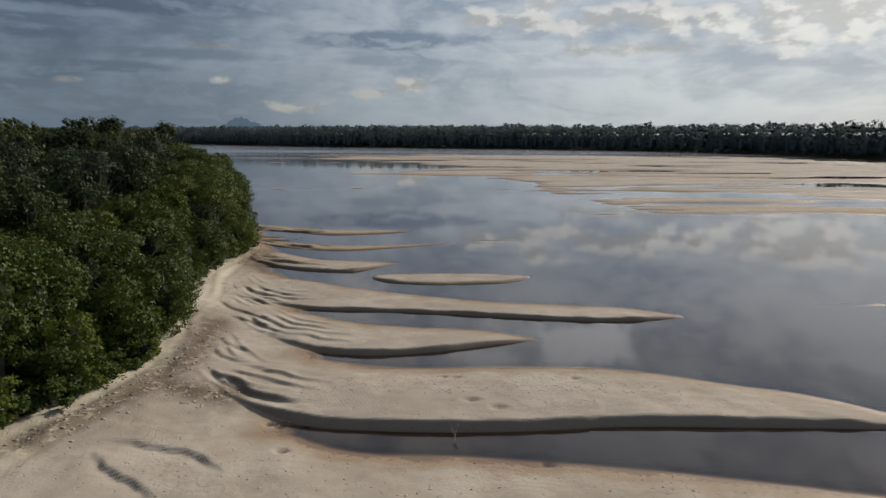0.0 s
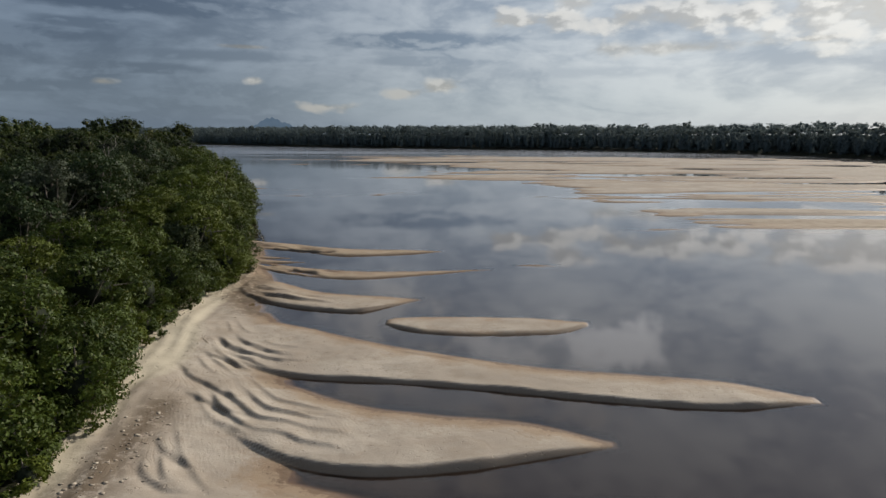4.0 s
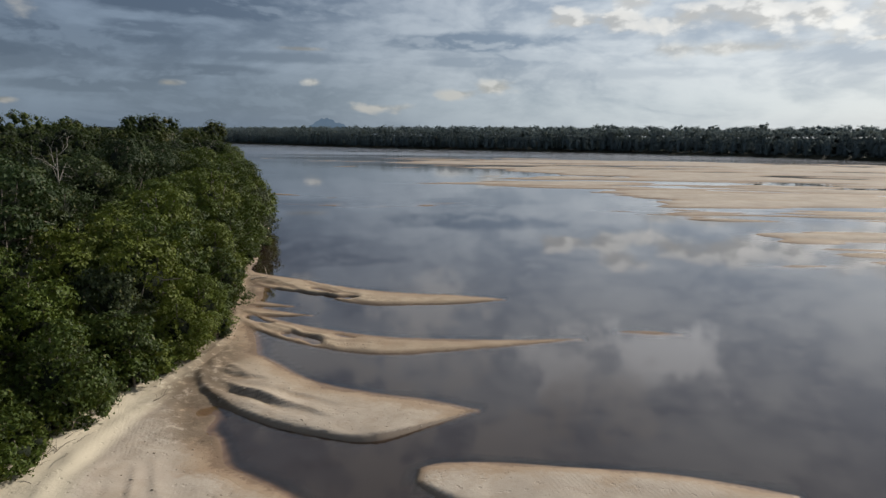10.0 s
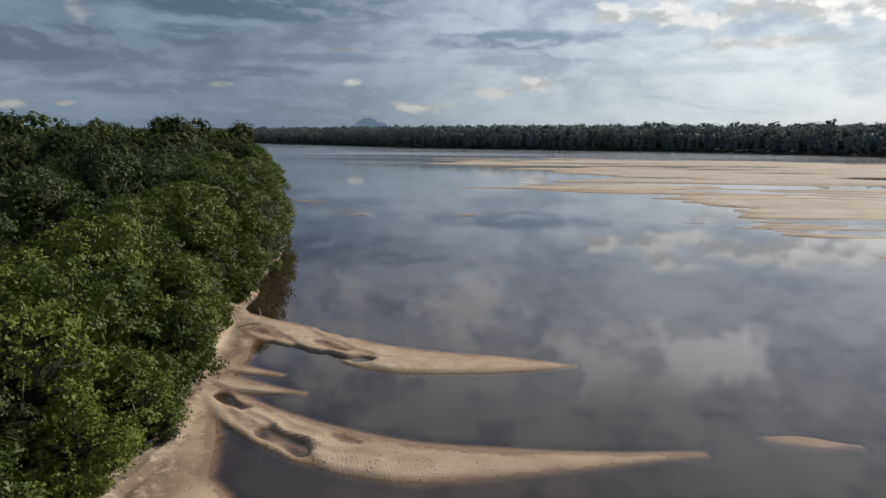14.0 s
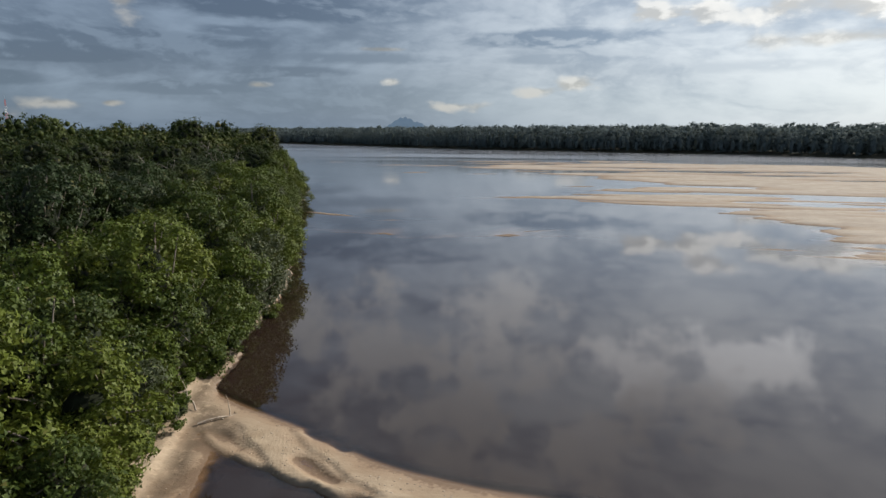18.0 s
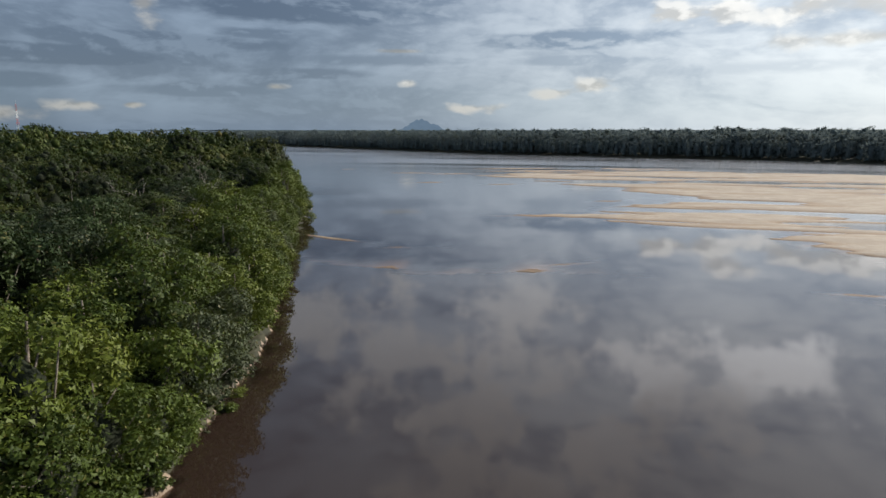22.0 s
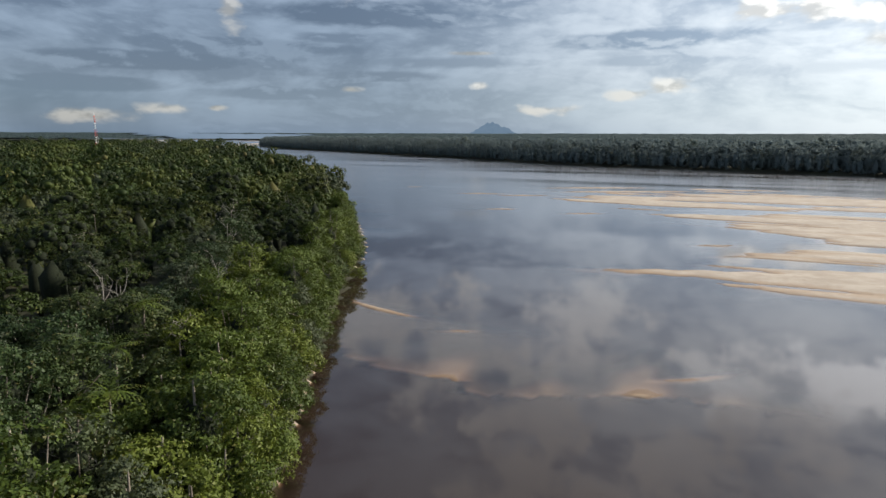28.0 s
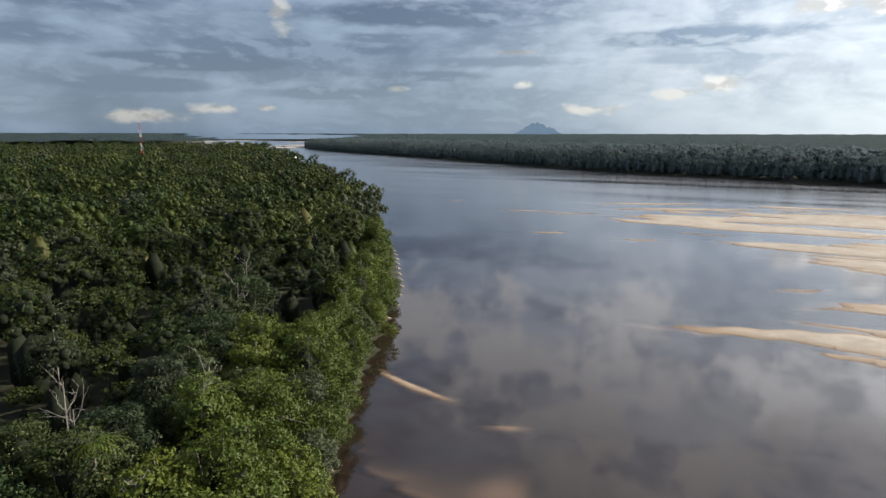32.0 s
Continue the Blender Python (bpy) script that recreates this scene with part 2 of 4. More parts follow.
    rough = n.math("MAXIMUM", n.span(level, 0.0, 0.3, 0.6, 0.95), n.span(z, -0.03, 0.01, 0.95, 0.0))
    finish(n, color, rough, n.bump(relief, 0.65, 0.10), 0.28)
    return mat


def water_material():
    mat, n = material("river_water")
    place = n.add("ShaderNodeNewGeometry").outputs["Position"]
    swell = n.noise(n.vec("MULTIPLY", place, (0.35, 0.2, 1)), 0.5, 1.0, 0.4)
    calm = n.noise(n.vec("MULTIPLY", place, (0.012, 0.03, 1)), 1.0, 3.0)
    normal = n.bump(swell, n.span(calm, 0.35, 0.7, 0.02, 0.07), 0.2)
    out = n.add("ShaderNodeSeparateXYZ", {0: place}).outputs[1]
    breeze = n.noise(n.vec("MULTIPLY", place, (0.004, 0.035, 1)), 1.0, 3.0)
    ruffled = n.math("MULTIPLY", n.span(out, 260.0, 620.0), n.span(breeze, 0.32, 0.6, 0.10, 0.19))
    glossy = n.add("ShaderNodeBsdfGlossy", {"Color": (0.93, 0.93, 0.95, 1), "Roughness": n.math("ADD", ruffled, 0.030), "Normal": normal}).outputs[0]
    inside = n.add("ShaderNodeBsdfTransparent", {"Color": (0.90, 0.82, 0.75, 1)}).outputs[0]
    murk = n.add("ShaderNodeAttribute", attribute_name="murk").outputs["Fac"]
    silt = n.mix(n.noise(n.vec("MULTIPLY", place, (0.05, 0.09, 1)), 1.0, 4.0), (0.026, 0.0165, 0.0125), (0.033, 0.0215, 0.0165))
    body = n.add("ShaderNodeBsdfDiffuse", {"Color": silt}).outputs[0]
    inside = n.add("ShaderNodeMixShader", {0: murk, 1: inside, 2: body}).outputs[0]
    slant = n.add("ShaderNodeLayerWeight", {"Blend": 0.5, "Normal": normal}).outputs["Facing"]
    fac = n.math("ADD", n.math("MULTIPLY", n.math("POWER", slant, 4.0), 0.96), 0.035)
    both = n.add("ShaderNodeMixShader", {0: fac, 1: inside, 2: glossy}).outputs[0]
    n.add("ShaderNodeOutputMaterial", {0: both})
    return mat


def leaf_material(name, dark, light, tip, gloss=0.2, thinness=0.2, joined_trees=False):
    """Foliage; each tree has its own tone, from the object or, where many trees are one mesh, from the mesh."""
    mat, n = material(name)
    geo = n.add("ShaderNodeNewGeometry")
    island = geo.outputs["Random Per Island"]
    place = geo.outputs["Position"]
    own = n.add("ShaderNodeAttribute", attribute_name="tone").outputs["Fac"] if joined_trees else n.add("ShaderNodeObjectInfo").outputs["Random"]
    clump = n.noise(place, 0.45, 3.0, 0.6)
    speck = n.noise(place, 2.2, 3.0, 0.6)
    tone = n.math("ADD", n.math("MULTIPLY", island, 0.22), n.math("ADD", n.math("MULTIPLY", n.math("ADD", clump, speck), 0.30), n.math("MULTIPLY", own, 0.42)))
    color = n.mix(n.span(tone, 0.25, 0.92), dark, light)
    color = n.mix(n.math("MULTIPLY", n.span(own, 0.66, 0.95), 0.5), color, tip)
    color = n.mix(n.span(own, 0.16, 0.04, 0.0, 0.55), color, (0.075, 0.085, 0.055))
    color = n.mix(n.math("MULTIPLY", n.span(island, 0.95, 0.98), 0.5), color, (0.16, 0.13, 0.05))
    bsdf = n.add("ShaderNodeBsdfPrincipled", {"Base Color": color, "Roughness": 0.55, "Specular IOR Level": gloss})
    thin = n.add("ShaderNodeBsdfTranslucent", {"Color": n.mix(0.5, color, tip)})
    n.add("ShaderNodeOutputMaterial", {0: n.add("ShaderNodeMixShader", {0: thinness, 1: bsdf.outputs[0], 2: thin.outputs[0]}).outputs[0]})
    return mat


def plain_material(name, a, b, scale=2.0, rough=0.8, bump=0.3, stretch=(1, 1, 1), metal=0.0):
    mat, n = material(name)
    place = n.vec("MULTIPLY", n.add("ShaderNodeNewGeometry").outputs["Position"], stretch)
    fine = n.noise(place, scale * 6, 4.0, 0.6)
    coarse = n.noise(place, scale, 4.0, 0.6)
    color = n.mix(n.span(n.math("ADD", n.math("MULTIPLY", fine, 0.4), n.math("MULTIPLY", coarse, 0.6)), 0.35, 0.65), a, b)
    finish(n, color, rough, n.bump(fine, bump, 0.05), 0.3, metal)
    return mat


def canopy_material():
    """Far treetops: crowns too small to model, as relief; the blue of haze is in the colour."""
    mat, n = material("hazed_treetops")
    place = n.add("ShaderNodeNewGeometry").outputs["Position"]
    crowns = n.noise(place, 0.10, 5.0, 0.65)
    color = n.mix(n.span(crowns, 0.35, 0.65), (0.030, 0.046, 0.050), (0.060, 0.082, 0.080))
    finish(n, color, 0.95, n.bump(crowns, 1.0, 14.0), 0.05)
    return mat


SAND = sand_material()
WATER = water_material()
LEAF = leaf_material("leaves", (0.020, 0.036, 0.007), (0.085, 0.118, 0.016), (0.120, 0.136, 0.020))
LEAF_DEEP = leaf_material("dark_leaves", (0.012, 0.025, 0.008), (0.036, 0.060, 0.017), (0.060, 0.070, 0.019))
LEAF_MASS = leaf_material("canopy_leaves", (0.011, 0.021, 0.006), (0.045, 0.067, 0.014), (0.078, 0.084, 0.020), 0.15, 0.18, True)
BARK = plain_material("bark", (0.11, 0.09, 0.07), (0.24, 0.21, 0.175), 1.5, 0.9, 0.5, (1, 1, 0.3))
PALE_BARK = plain_material("pale_bark", (0.17, 0.15, 0.125), (0.34, 0.31, 0.27), 1.5, 0.9, 0.4, (1, 1, 0.3))
DRIFT = plain_material("driftwood", (0.22, 0.17, 0.13), (0.42, 0.36, 0.29), 3.0, 0.9, 0.5)
# far bank foliage, paled and blued: distance haze is put into the leaf colour
HAZED_CANOPY = leaf_material("hazed_far_canopy", (0.135, 0.172, 0.178), (0.165, 0.200, 0.200), (0.165, 0.195, 0.185), 0.0, 0.5, True)
# near-black filler colour: the shade inside the crowns, painted
CROWN_SHADE = plain_material("crown_shade", (0.008, 0.012, 0.005), (0.018, 0.023, 0.010), 3.0, 0.95, 0.8)
CLOD = plain_material("damp_clod", (0.20, 0.155, 0.115), (0.47, 0.41, 0.33), 0.9, 0.95, 0.4)
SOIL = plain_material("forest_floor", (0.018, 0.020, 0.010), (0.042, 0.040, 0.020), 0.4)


# ---- plan ----
def curve(*points):
    """A smooth function through a few plan points (u, v)."""
    u, v = np.array(points, float).T
    slope = np.gradient(v, u)

    def at(x):
        x = np.clip(x, u[0], u[-1])
        k = np.clip(np.searchsorted(u, x) - 1, 0, len(u) - 2)
        w = u[k + 1] - u[k]
        s = (x - u[k]) / w
        return ((2 * s**3 - 3 * s**2 + 1) * v[k] + (s**3 - 2 * s**2 + s) * w * slope[k]
                + (3 * s**2 - 2 * s**3) * v[k + 1] + (s**3 - s**2) * w * slope[k + 1])

    return at


# Foot of the near forest: x by y.
wood_edge = curve((-400, -150), (-60, -60), (0, -31), (30, -17.8), (37, -15.3), (47, -12.9), (53, -13.9), (61, -17.2), (68, -18.7), (75, -20.2), (82, -20.7), (90, -20.2), (97, -20.4), (105, -23.4), (111, -26.2), (122, -30.5),
                  (138, -35.2), (154, -40), (188, -57), (230, -79), (286, -105), (350, -150), (544, -325), (812, -590), (1400, -1250), (2200, -2300), (5000, -5200))
# Water's edge of the open beach, between the bars: x by y.
beach_edge = curve((-400, -120), (-60, -20), (20, 2), (37, 0.5), (49, 0.0), (57, -2), (64, -5), (75, -7.5), (83, -13.2), (88, -15.0), (95, -15.9), (104, -20), (112, -23),
                   (120, -26), (126, -30.6), (140, -36.2), (154, -42), (188, -60), (286, -109), (350, -154), (544, -329), (812, -594), (1400, -1256), (2200, -2308), (5000, -5210))
# Water's edge of the far bank: y by x.
far_bank = curve((-5000, 4100), (-2800, 3150), (-2050, 2850), (-1720, 2480), (-1480, 2050), (-1250, 1640), (-1000, 1400), (-600, 1128), (-340, 948), (-150, 815), (-40, 775), (70, 736), (145, 703), (224, 638),
                 (278, 575), (330, 450), (385, 240), (430, 0), (470, -600))


class Bar:
    """A sand bar: a steep face along its near side, a long slope on its far side, a tip."""

    def __init__(self, height, near, far, tip, label, face=1.15, back=0.13, root=None, blunt=0.10):
        self.height, self.near, self.far, self.tip, self.label = height, curve(*near), curve(*far), tip, label
        self.face, self.back, self.root, self.blunt = face, back, root, blunt

    def at(self, x, y):
        front, back = (y - self.near(x)) * self.face, (self.far(x) - y) * self.back
        end = (self.tip - x) * self.blunt
        if self.root is not None:
            end = np.minimum(end, (x - self.root) * self.blunt)
        low = np.minimum(back, end)
        top = np.where(low > 0, self.height * np.tanh(low / self.height), low * 2.6)
        h = np.clip(0.5 + 0.5 * (top - front) / 0.06, 0, 1)
        past = np.clip(x - self.tip, 0, 9) if self.root is None else np.clip(np.maximum(x - self.tip, self.root - x), 0, 9)
        return top + (front - top) * h - 0.06 * h * (1 - h) - 0.45 * past - 0.25 * past**2


BARS = [
    Bar(0.75, ((-12, -30), (0, -14), (15, 2), (30, 14), (44, 23), (52, 26)), ((-6, 38), (0.5, 36.6), (4, 34.7), (12, 33.8), (23, 32.3), (33, 30.2), (44, 27.6), (52, 26.4)), 52.5, "pale rippled sand bar joined to the beach, pitted with small holes"),
    Bar(0.62, ((-14, 57), (-9.5, 47.5), (-5.8, 42.1), (-2.5, 39.5), (2.1, 37.5), (7.2, 36.9), (14.4, 36.9), (21.8, 37.6), (30, 37.6), (42, 37.4)),
        ((-14, 58), (-9, 54), (1.6, 48.8), (6.4, 47.6), (15.5, 47.8), (24.5, 47.3), (32, 44.4), (37.2, 42.3), (42, 38.5)), 42.2, "broad pale sand bar with a steep dark cut edge"),
    Bar(0.46, ((-14, 64), (-9, 58), (-5.5, 54.1), (-0.8, 51.2), (3.3, 50.2), (9, 50.9), (14.5, 52.7), (18.6, 54.2)),
        ((-14, 70), (-9, 66), (-3, 61.9), (2.1, 59.1), (7.7, 57.9), (14.3, 56.9), (18.6, 54.8)), 18.9, "curved cream sand bar tapering to a point in the river"),
    Bar(0.36, ((-17, 76), (-12.8, 69.5), (-7.2, 64.8), (-2.9, 63.6), (3.4, 63.2), (11, 62.2), (20, 60.6), (28, 59.9), (34.5, 61.2)),
        ((-17, 87), (-12.9, 80.6), (-5.3, 75.7), (2.1, 71.8), (8.7, 69.1), (16.4, 66.8), (23.5, 65.8), (30, 64.6), (34.5, 62.3)), 34.9, "long rippled sand bar reaching far into the river"),
    Bar(0.27, ((0.5, 78.4), (2.5, 76.6), (4.4, 75.6), (8.5, 74.8), (14.3, 75.2), (18.5, 76.1), (22.2, 79)),
        ((0.5, 78.6), (2, 79.8), (3.9, 80.3), (9.6, 80.6), (15, 80.7), (18.6, 80.2), (22.2, 79.3)), 21.6, "oval sand island lying alone in the river", 0.7, 0.22, 1.2, 0.5),
    Bar(0.34, ((-21, 94), (-16.8, 87.7), (-10.6, 83.4), (-6.1, 82), (-1.9, 81.9), (0.9, 84.2), (3.6, 86.8)),
        ((-21, 97), (-15.5, 95), (-8.8, 90.2), (-4, 88.8), (0.8, 88.1), (3.6, 87.2)), 3.9, "short humped sand bar with dark scour lines"),
    Bar(0.22, ((-24, 106), (-20.2, 102.4), (-14.3, 98.7), (-8.8, 96.9), (-4.3, 96.8), (0.1, 98.3), (5.4, 100.4), (12, 103.3)),
        ((-24, 108), (-20.8, 106.2), (-14.7, 103.4), (-10.7, 102.2), (-5.4, 101.3), (-0.3, 101.6), (5.4, 102.2), (12, 103.6)), 12.3, "thin orange-tinted rippled sand bar", 0.5),
    Bar(0.3, ((-26, 110.9), (-22, 109.3), (-18.6, 109.2)), ((-26, 112.4), (-22, 110.9), (-18.6, 109.9)), -18, "small sand spit beside the beach", blunt=0.3),
    Bar(0.35, ((-24, 107.2), (-20, 105.9), (-15.6, 106.4)), ((-24, 109.6), (-20, 108.1), (-15.6, 106.9)), -15.0, "small sand spit beside the beach", blunt=0.3),
    Bar(0.26, ((-30, 120.5), (-24.6, 117.2), (-17.3, 114.2), (-11.6, 111.9), (-5.1, 112.5), (0.6, 114.2), (4.4, 116)),
        ((-30, 125), (-26, 123.4), (-20, 121.2), (-13.7, 118.5), (-7.2, 117.4), (0.4, 117.2), (4.4, 116.5)), 4.7, "tapering tan sand bar with braided scour channels", 0.5),
    Bar(0.025, ((16.5, 106.2), (19, 105.8), (21, 106.3)), ((16.5, 106.5), (19, 107.0), (21, 106.5)), 22, "tiny sand islet barely above the water", 0.3, 0.2, 16, 0.2),
]


def lumps(x, y, size, seed):
    """Smooth noise over the plan, about -1 to 1."""
    rng = np.random.RandomState(seed)
    total = np.zeros_like(x)
    for k in range(7):
        turn, phase, pace = rng.uniform(0, 2 * np.pi), rng.uniform(0, 6.28, 2), rng.uniform(0.7, 1.6) / size
        u, v = x * np.cos(turn) + y * np.sin(turn), y * np.cos(turn) - x * np.sin(turn)
        total += np.sin(u * pace * 2.1 + phase[0] + 1.3 * np.sin(v * pace * 1.3 + phase[1]))
    return total / 3.6


def smax(a, b, k):
    h = np.clip(0.5 + 0.5 * (a - b) / k, 0, 1)
    return b + (a - b) * h + k * h * (1 - h)


def far_flats(x, y):
    """The low sand flats far out in the river: broad sheets of sand cut by thin channels and pools."""
    left = curve((112, 150), (129, 100), (142, 62), (152, 58), (180, 52), (200, 44), (225, 47), (243, 44), (258, 34), (266, 12), (292, 20), (315, 14), (342, 16), (362, 14), (380, -2), (420, -22),
                 (450, -60), (480, -65), (520, -20), (560, 40), (600, 110))
    back = curve((-400, 520), (-160, 530), (0, 540), (75, 520), (150, 515), (250, 485), (295, 405), (330, 300), (365, 100))
    inner = (x - left(y)) * (0.010 + 0.03 * np.clip((270 - y) / 60, 0, 1))
    outer = (back(x) - 14 - y) * 0.022
    streaks = lumps(x * 0.10, y, 2.6, 11) * 0.15 + lumps(x * 0.2, y, 4.5, 14) * 0.12 + lumps(x * 0.14, y * 0.8, 9.0, 12) * 0.23 + lumps(x * 0.5, y, 40, 13) * 0.12
    base = np.clip(np.minimum(inner, outer), -1.5, 0.0 + 0.11 * np.clip((y - 215) / 70, 0, 1))
    level = base + streaks
    # low steps that face up the river
    ledge = (y + 5.0 * lumps(x * 0.3, y, 14, 15) + 0.05 * x) / 13.0
    step = 0.10 * (1.0 - (ledge - np.floor(ledge))) * np.clip(level * 6, 0, 1)
    return np.where(level > 0, np.minimum(0.14 + level * 1.1, 0.40 + 0.16 * streaks) + step, 0.05 + level * 3.2) + np.where((y < 115), -2, 0)


def thin_bars(x, y):
    """Low outlying bars of the far water: place, half length, half width, turn, crest."""
    total = np.full(np.shape(x), -2.0)
    for cx, cy, length, width, turn, crest in ((10, 288.0, 47, 4.6, 11, 0.5), (-96, 389, 8, 1.9, 26, 0.2), (-181.5, 481.5, 8, 1.9, 27, 0.2), (-68.8, 227.6, 8.6, 0.95, -17, 0.2), (-59.5, 387.5, 7.5, 1.8, 25, 0.15),
                                               (-50, 221.4, 2.0, 0.45, 25, 0.05), (-4.3, 274.3, 3.6, 0.9, 26, 0.1), (-9.6, 326.4, 6, 1.5, 27, 0.12), (-104, 454, 15, 2.6, 27, 0.2), (-128, 455, 16, 2.4, 18, 0.2),
                                               (-4.6, 310, 4.6, 0.9, 27, 0.06), (-75, 520, 34, 4, 26, 0.25), (52, 205, 9, 1.6, 4, 0.15), (47.4, 141.5, 4.5, 0.9, 10, 0.10), (57.7, 66.2, 1.6, 0.5, 0, 0.15), (-55, 500, 40, 5, 26, 0.3),
                                               (44, 199.0, 9, 1.0, 2, 0.12), (30, 204, 3, 0.6, 5, 0.06), (-15, 213.5, 3.2, 0.4, 30, 0.03)):
        c, s = math.cos(radians(turn)), math.sin(radians(turn))
        u, v = (x - cx) * c + (y - cy) * s, (y - cy) * c - (x - cx) * s + 0.12 * width * (np.sin((x - cx) / length * 4) + np.sin(x * 0.6))
        bow = v - 0.06 * length * (u / length) ** 2 * (length < 10)
        total = np.maximum(total, crest * (1 - np.abs(u / length) ** 2.0 - (bow / width) ** 2))
    # the drowned bar whose crest just breaks the water: a steep up-river face, a long lit back
    ridge = curve((-90, 225), (-72, 212), (-64, 205.6), (-57.8, 202.5), (-49.5, 201.3), (-42.5, 201.0), (-40.2, 199.6), (-38.0, 198.6), (-33, 200.3), (-28.8, 202.0), (-22, 205.0), (-15.8, 207.0), (-8, 207.4), (4, 209), (16, 214))(x)
    near = y - ridge + 0.35 * np.sin(x * 0.9) + 0.2 * np.sin(x * 2.3)
    crest = -0.075 + 0.15 * np.exp(-(((x + 46) / 4.2) ** 2)) + 0.15 * np.exp(-(((x + 19.5) / 3.6) ** 2)) + 0.03 * np.sin(x * 0.55) - 0.006 * np.clip(x + 14, 0, 99) - 0.003 * np.clip(-58 - x, 0, 99)
    back = np.where(near < 1.2, 0.06 * near, 0.072 + 0.020 * (near - 1.2)) + 0.03 * lumps(x, y, 3.0, 17)
    total = np.maximum(total, crest - np.where(near > 0, back, -0.75 * near) - 0.05 * np.clip(np.abs(x + 36) - 34, 0, 99))
    # a second, deeper shoal behind it
    other = y - curve((-90, 236), (-76.5, 231.0), (-68, 226.8), (-60, 225.4), (-50, 221.8), (-30, 225), (-5, 232))(x)
    return np.maximum(total, -0.20 - np.where(other > 0, 0.035, -0.5) * other - 0.03 * np.clip(np.abs(x + 58) - 18, 0, 99))


# Small cut banks where the bars leave the beach: start, middle, end, height.
SCARPS = [(-8.3, 49.4, -6.5, 47.6, -5.3, 47.5, 0.30), (-5.2, 46.8, -3.9, 46.5, -2.9, 45.6, 0.25), (-13.4, 64.3, -9.3, 60.7, -6.7, 59.1, 0.34), (-10.4, 59.6, -7.6, 57.5, -5.3, 56.6, 0.28),
          (-11.8, 72.2, -9.2, 69.9, -5.8, 67.7, 0.25), (-6.5, 55.1, -5.3, 54.7, -4.0, 53.8, 0.22), (-7.4, 51.3, -6.8, 50.6, -6.1, 50.1, 0.2), (-4.2, 43.9, -3.3, 43.3, -2.5, 43.0, 0.18),
          (-7.1, 45.1, -4.0, 42.2, 0.0, 40.3, 0.34), (-13.2, 71.3, -10.0, 68.4, -4.8, 66.5, 0.32), (-12.3, 67.5, -10.8, 66.5, -8.1, 64.9, 0.40), (-10.4, 67.6, -8.4, 66.3, -6.6, 65.2, 0.3)]
SCARPS += [(-17.4, 90.8, -15.5, 90.3, -12.9, 89.6, 0.35), (-15.4, 87.8, -12.5, 86.8, -9.7, 85.4, 0.38), (-19.9, 103.9, -14.7, 100.3, -9.9, 97.6, 0.22), (-24.3, 120.0, -18.2, 115.2, -10.9, 112.5, 0.25),
           (-21, 120.8, -17, 117.8, -12.5, 115.2, 0.2), (-8.8, 34.0, -5.6, 33.8, -1.7, 31.8, 0.34), (-8.9, 32.5, -6.3, 30.5, -4.1, 29.0, 0.36), (-5.8, 44.6, -3.3, 42.0, 0.4, 40.0, 0.30), (-9.5, 52.8, -7.6, 51.1, -5.7, 49.8, 0.22), (-2.5, 57.8, -0.5, 57.2, 1.5, 56.4, 0.12), (3, 70, 6, 69, 10, 67.5, 0.1)]
SEEPS = [(-11.2, 40, -9.8, 46.5, 1.9), (-9.8, 46.5, -11.0, 57, 1.6), (-9.8, 42.5, -4.4, 41.0, 1.8), (-13.5, 34, -11.2, 40, 1.8), (-17.9, 87.4, -13.5, 81.0, 2.2), (-18.6, 95, -17.4, 86.5, 2.2), (-19.5, 95, -14.0, 84, 2.2), (-22.5, 104, -20, 97, 1.0),
         (-25, 113, -22.5, 104, 0.9), (-28.0, 121, -24.6, 113, 0.8), (-33.5, 132, -29.5, 122, 0.9), (-29, 122, -25, 119.5, 1.0)]
PITS = [(12.5, 40.4, 0.45), (14.2, 39.3, 0.5), (1.2, 33.9, 0.4), (10.6, 45.0, 0.3), (11.6, 44.9, 0.3), (20.5, 44.8, 0.3), (-0.5, 37.6, 0.3), (0.2, 37.4, 0.3), (16.6, 33.0, 0.3)]
# Where scour lips run along the bars: which bar, from x to x, how far behind the face, spacing, height.
SCOURS = [(1, -10, 3, 9, 1.9, 0.30), (2, -13, 3, 9, 1.7, 0.30), (3, -15, -3, 7, 1.9, 0.20), (5, -19, -5, 6, 2.1, 0.36), (6, -21, -6, 5, 1.2, 0.22), (9, -27, -9, 7, 1.3, 0.24)]
# Pools and channels left in the bars: from, to, half width, depth.
POOLS = [(-22.5, 115.6, -17, 114.1, 0.75, 0.5), (-17, 114.1, -12.4, 113.9, 0.6, 0.5), (-18.8, 117.4, -15.4, 115.7, 0.55, 0.24), (-15.0, 100.6, -11.6, 98.8, 0.6, 0.32), (-21, 105.1, -18.2, 103.4, 0.45, 0.34),
         (-19.6, 121.2, -16.5, 119.6, 0.4, 0.2), (-26.5, 119.2, -23.0, 117.6, 0.6, 0.16), (-10.6, 100.9, -8.6, 100.4, 0.3, 0.14)]
track_width = curve((0, 7), (30, 6), (42, 3.2), (50, 1.9), (58, 2.4), (64, 5.0), (75, 4.2), (86, 3.0), (92, 1.6), (130, 1.2))


def by_line(x, y, x0, y0, x1, y1):
    """Distance to a short stretch."""
    dx, dy = x1 - x0, y1 - y0
    k = np.clip(((x - x0) * dx + (y - y0) * dy) / (dx * dx + dy * dy), 0, 1)
    return np.hypot(x - x0 - k * dx, y - y0 - k * dy)


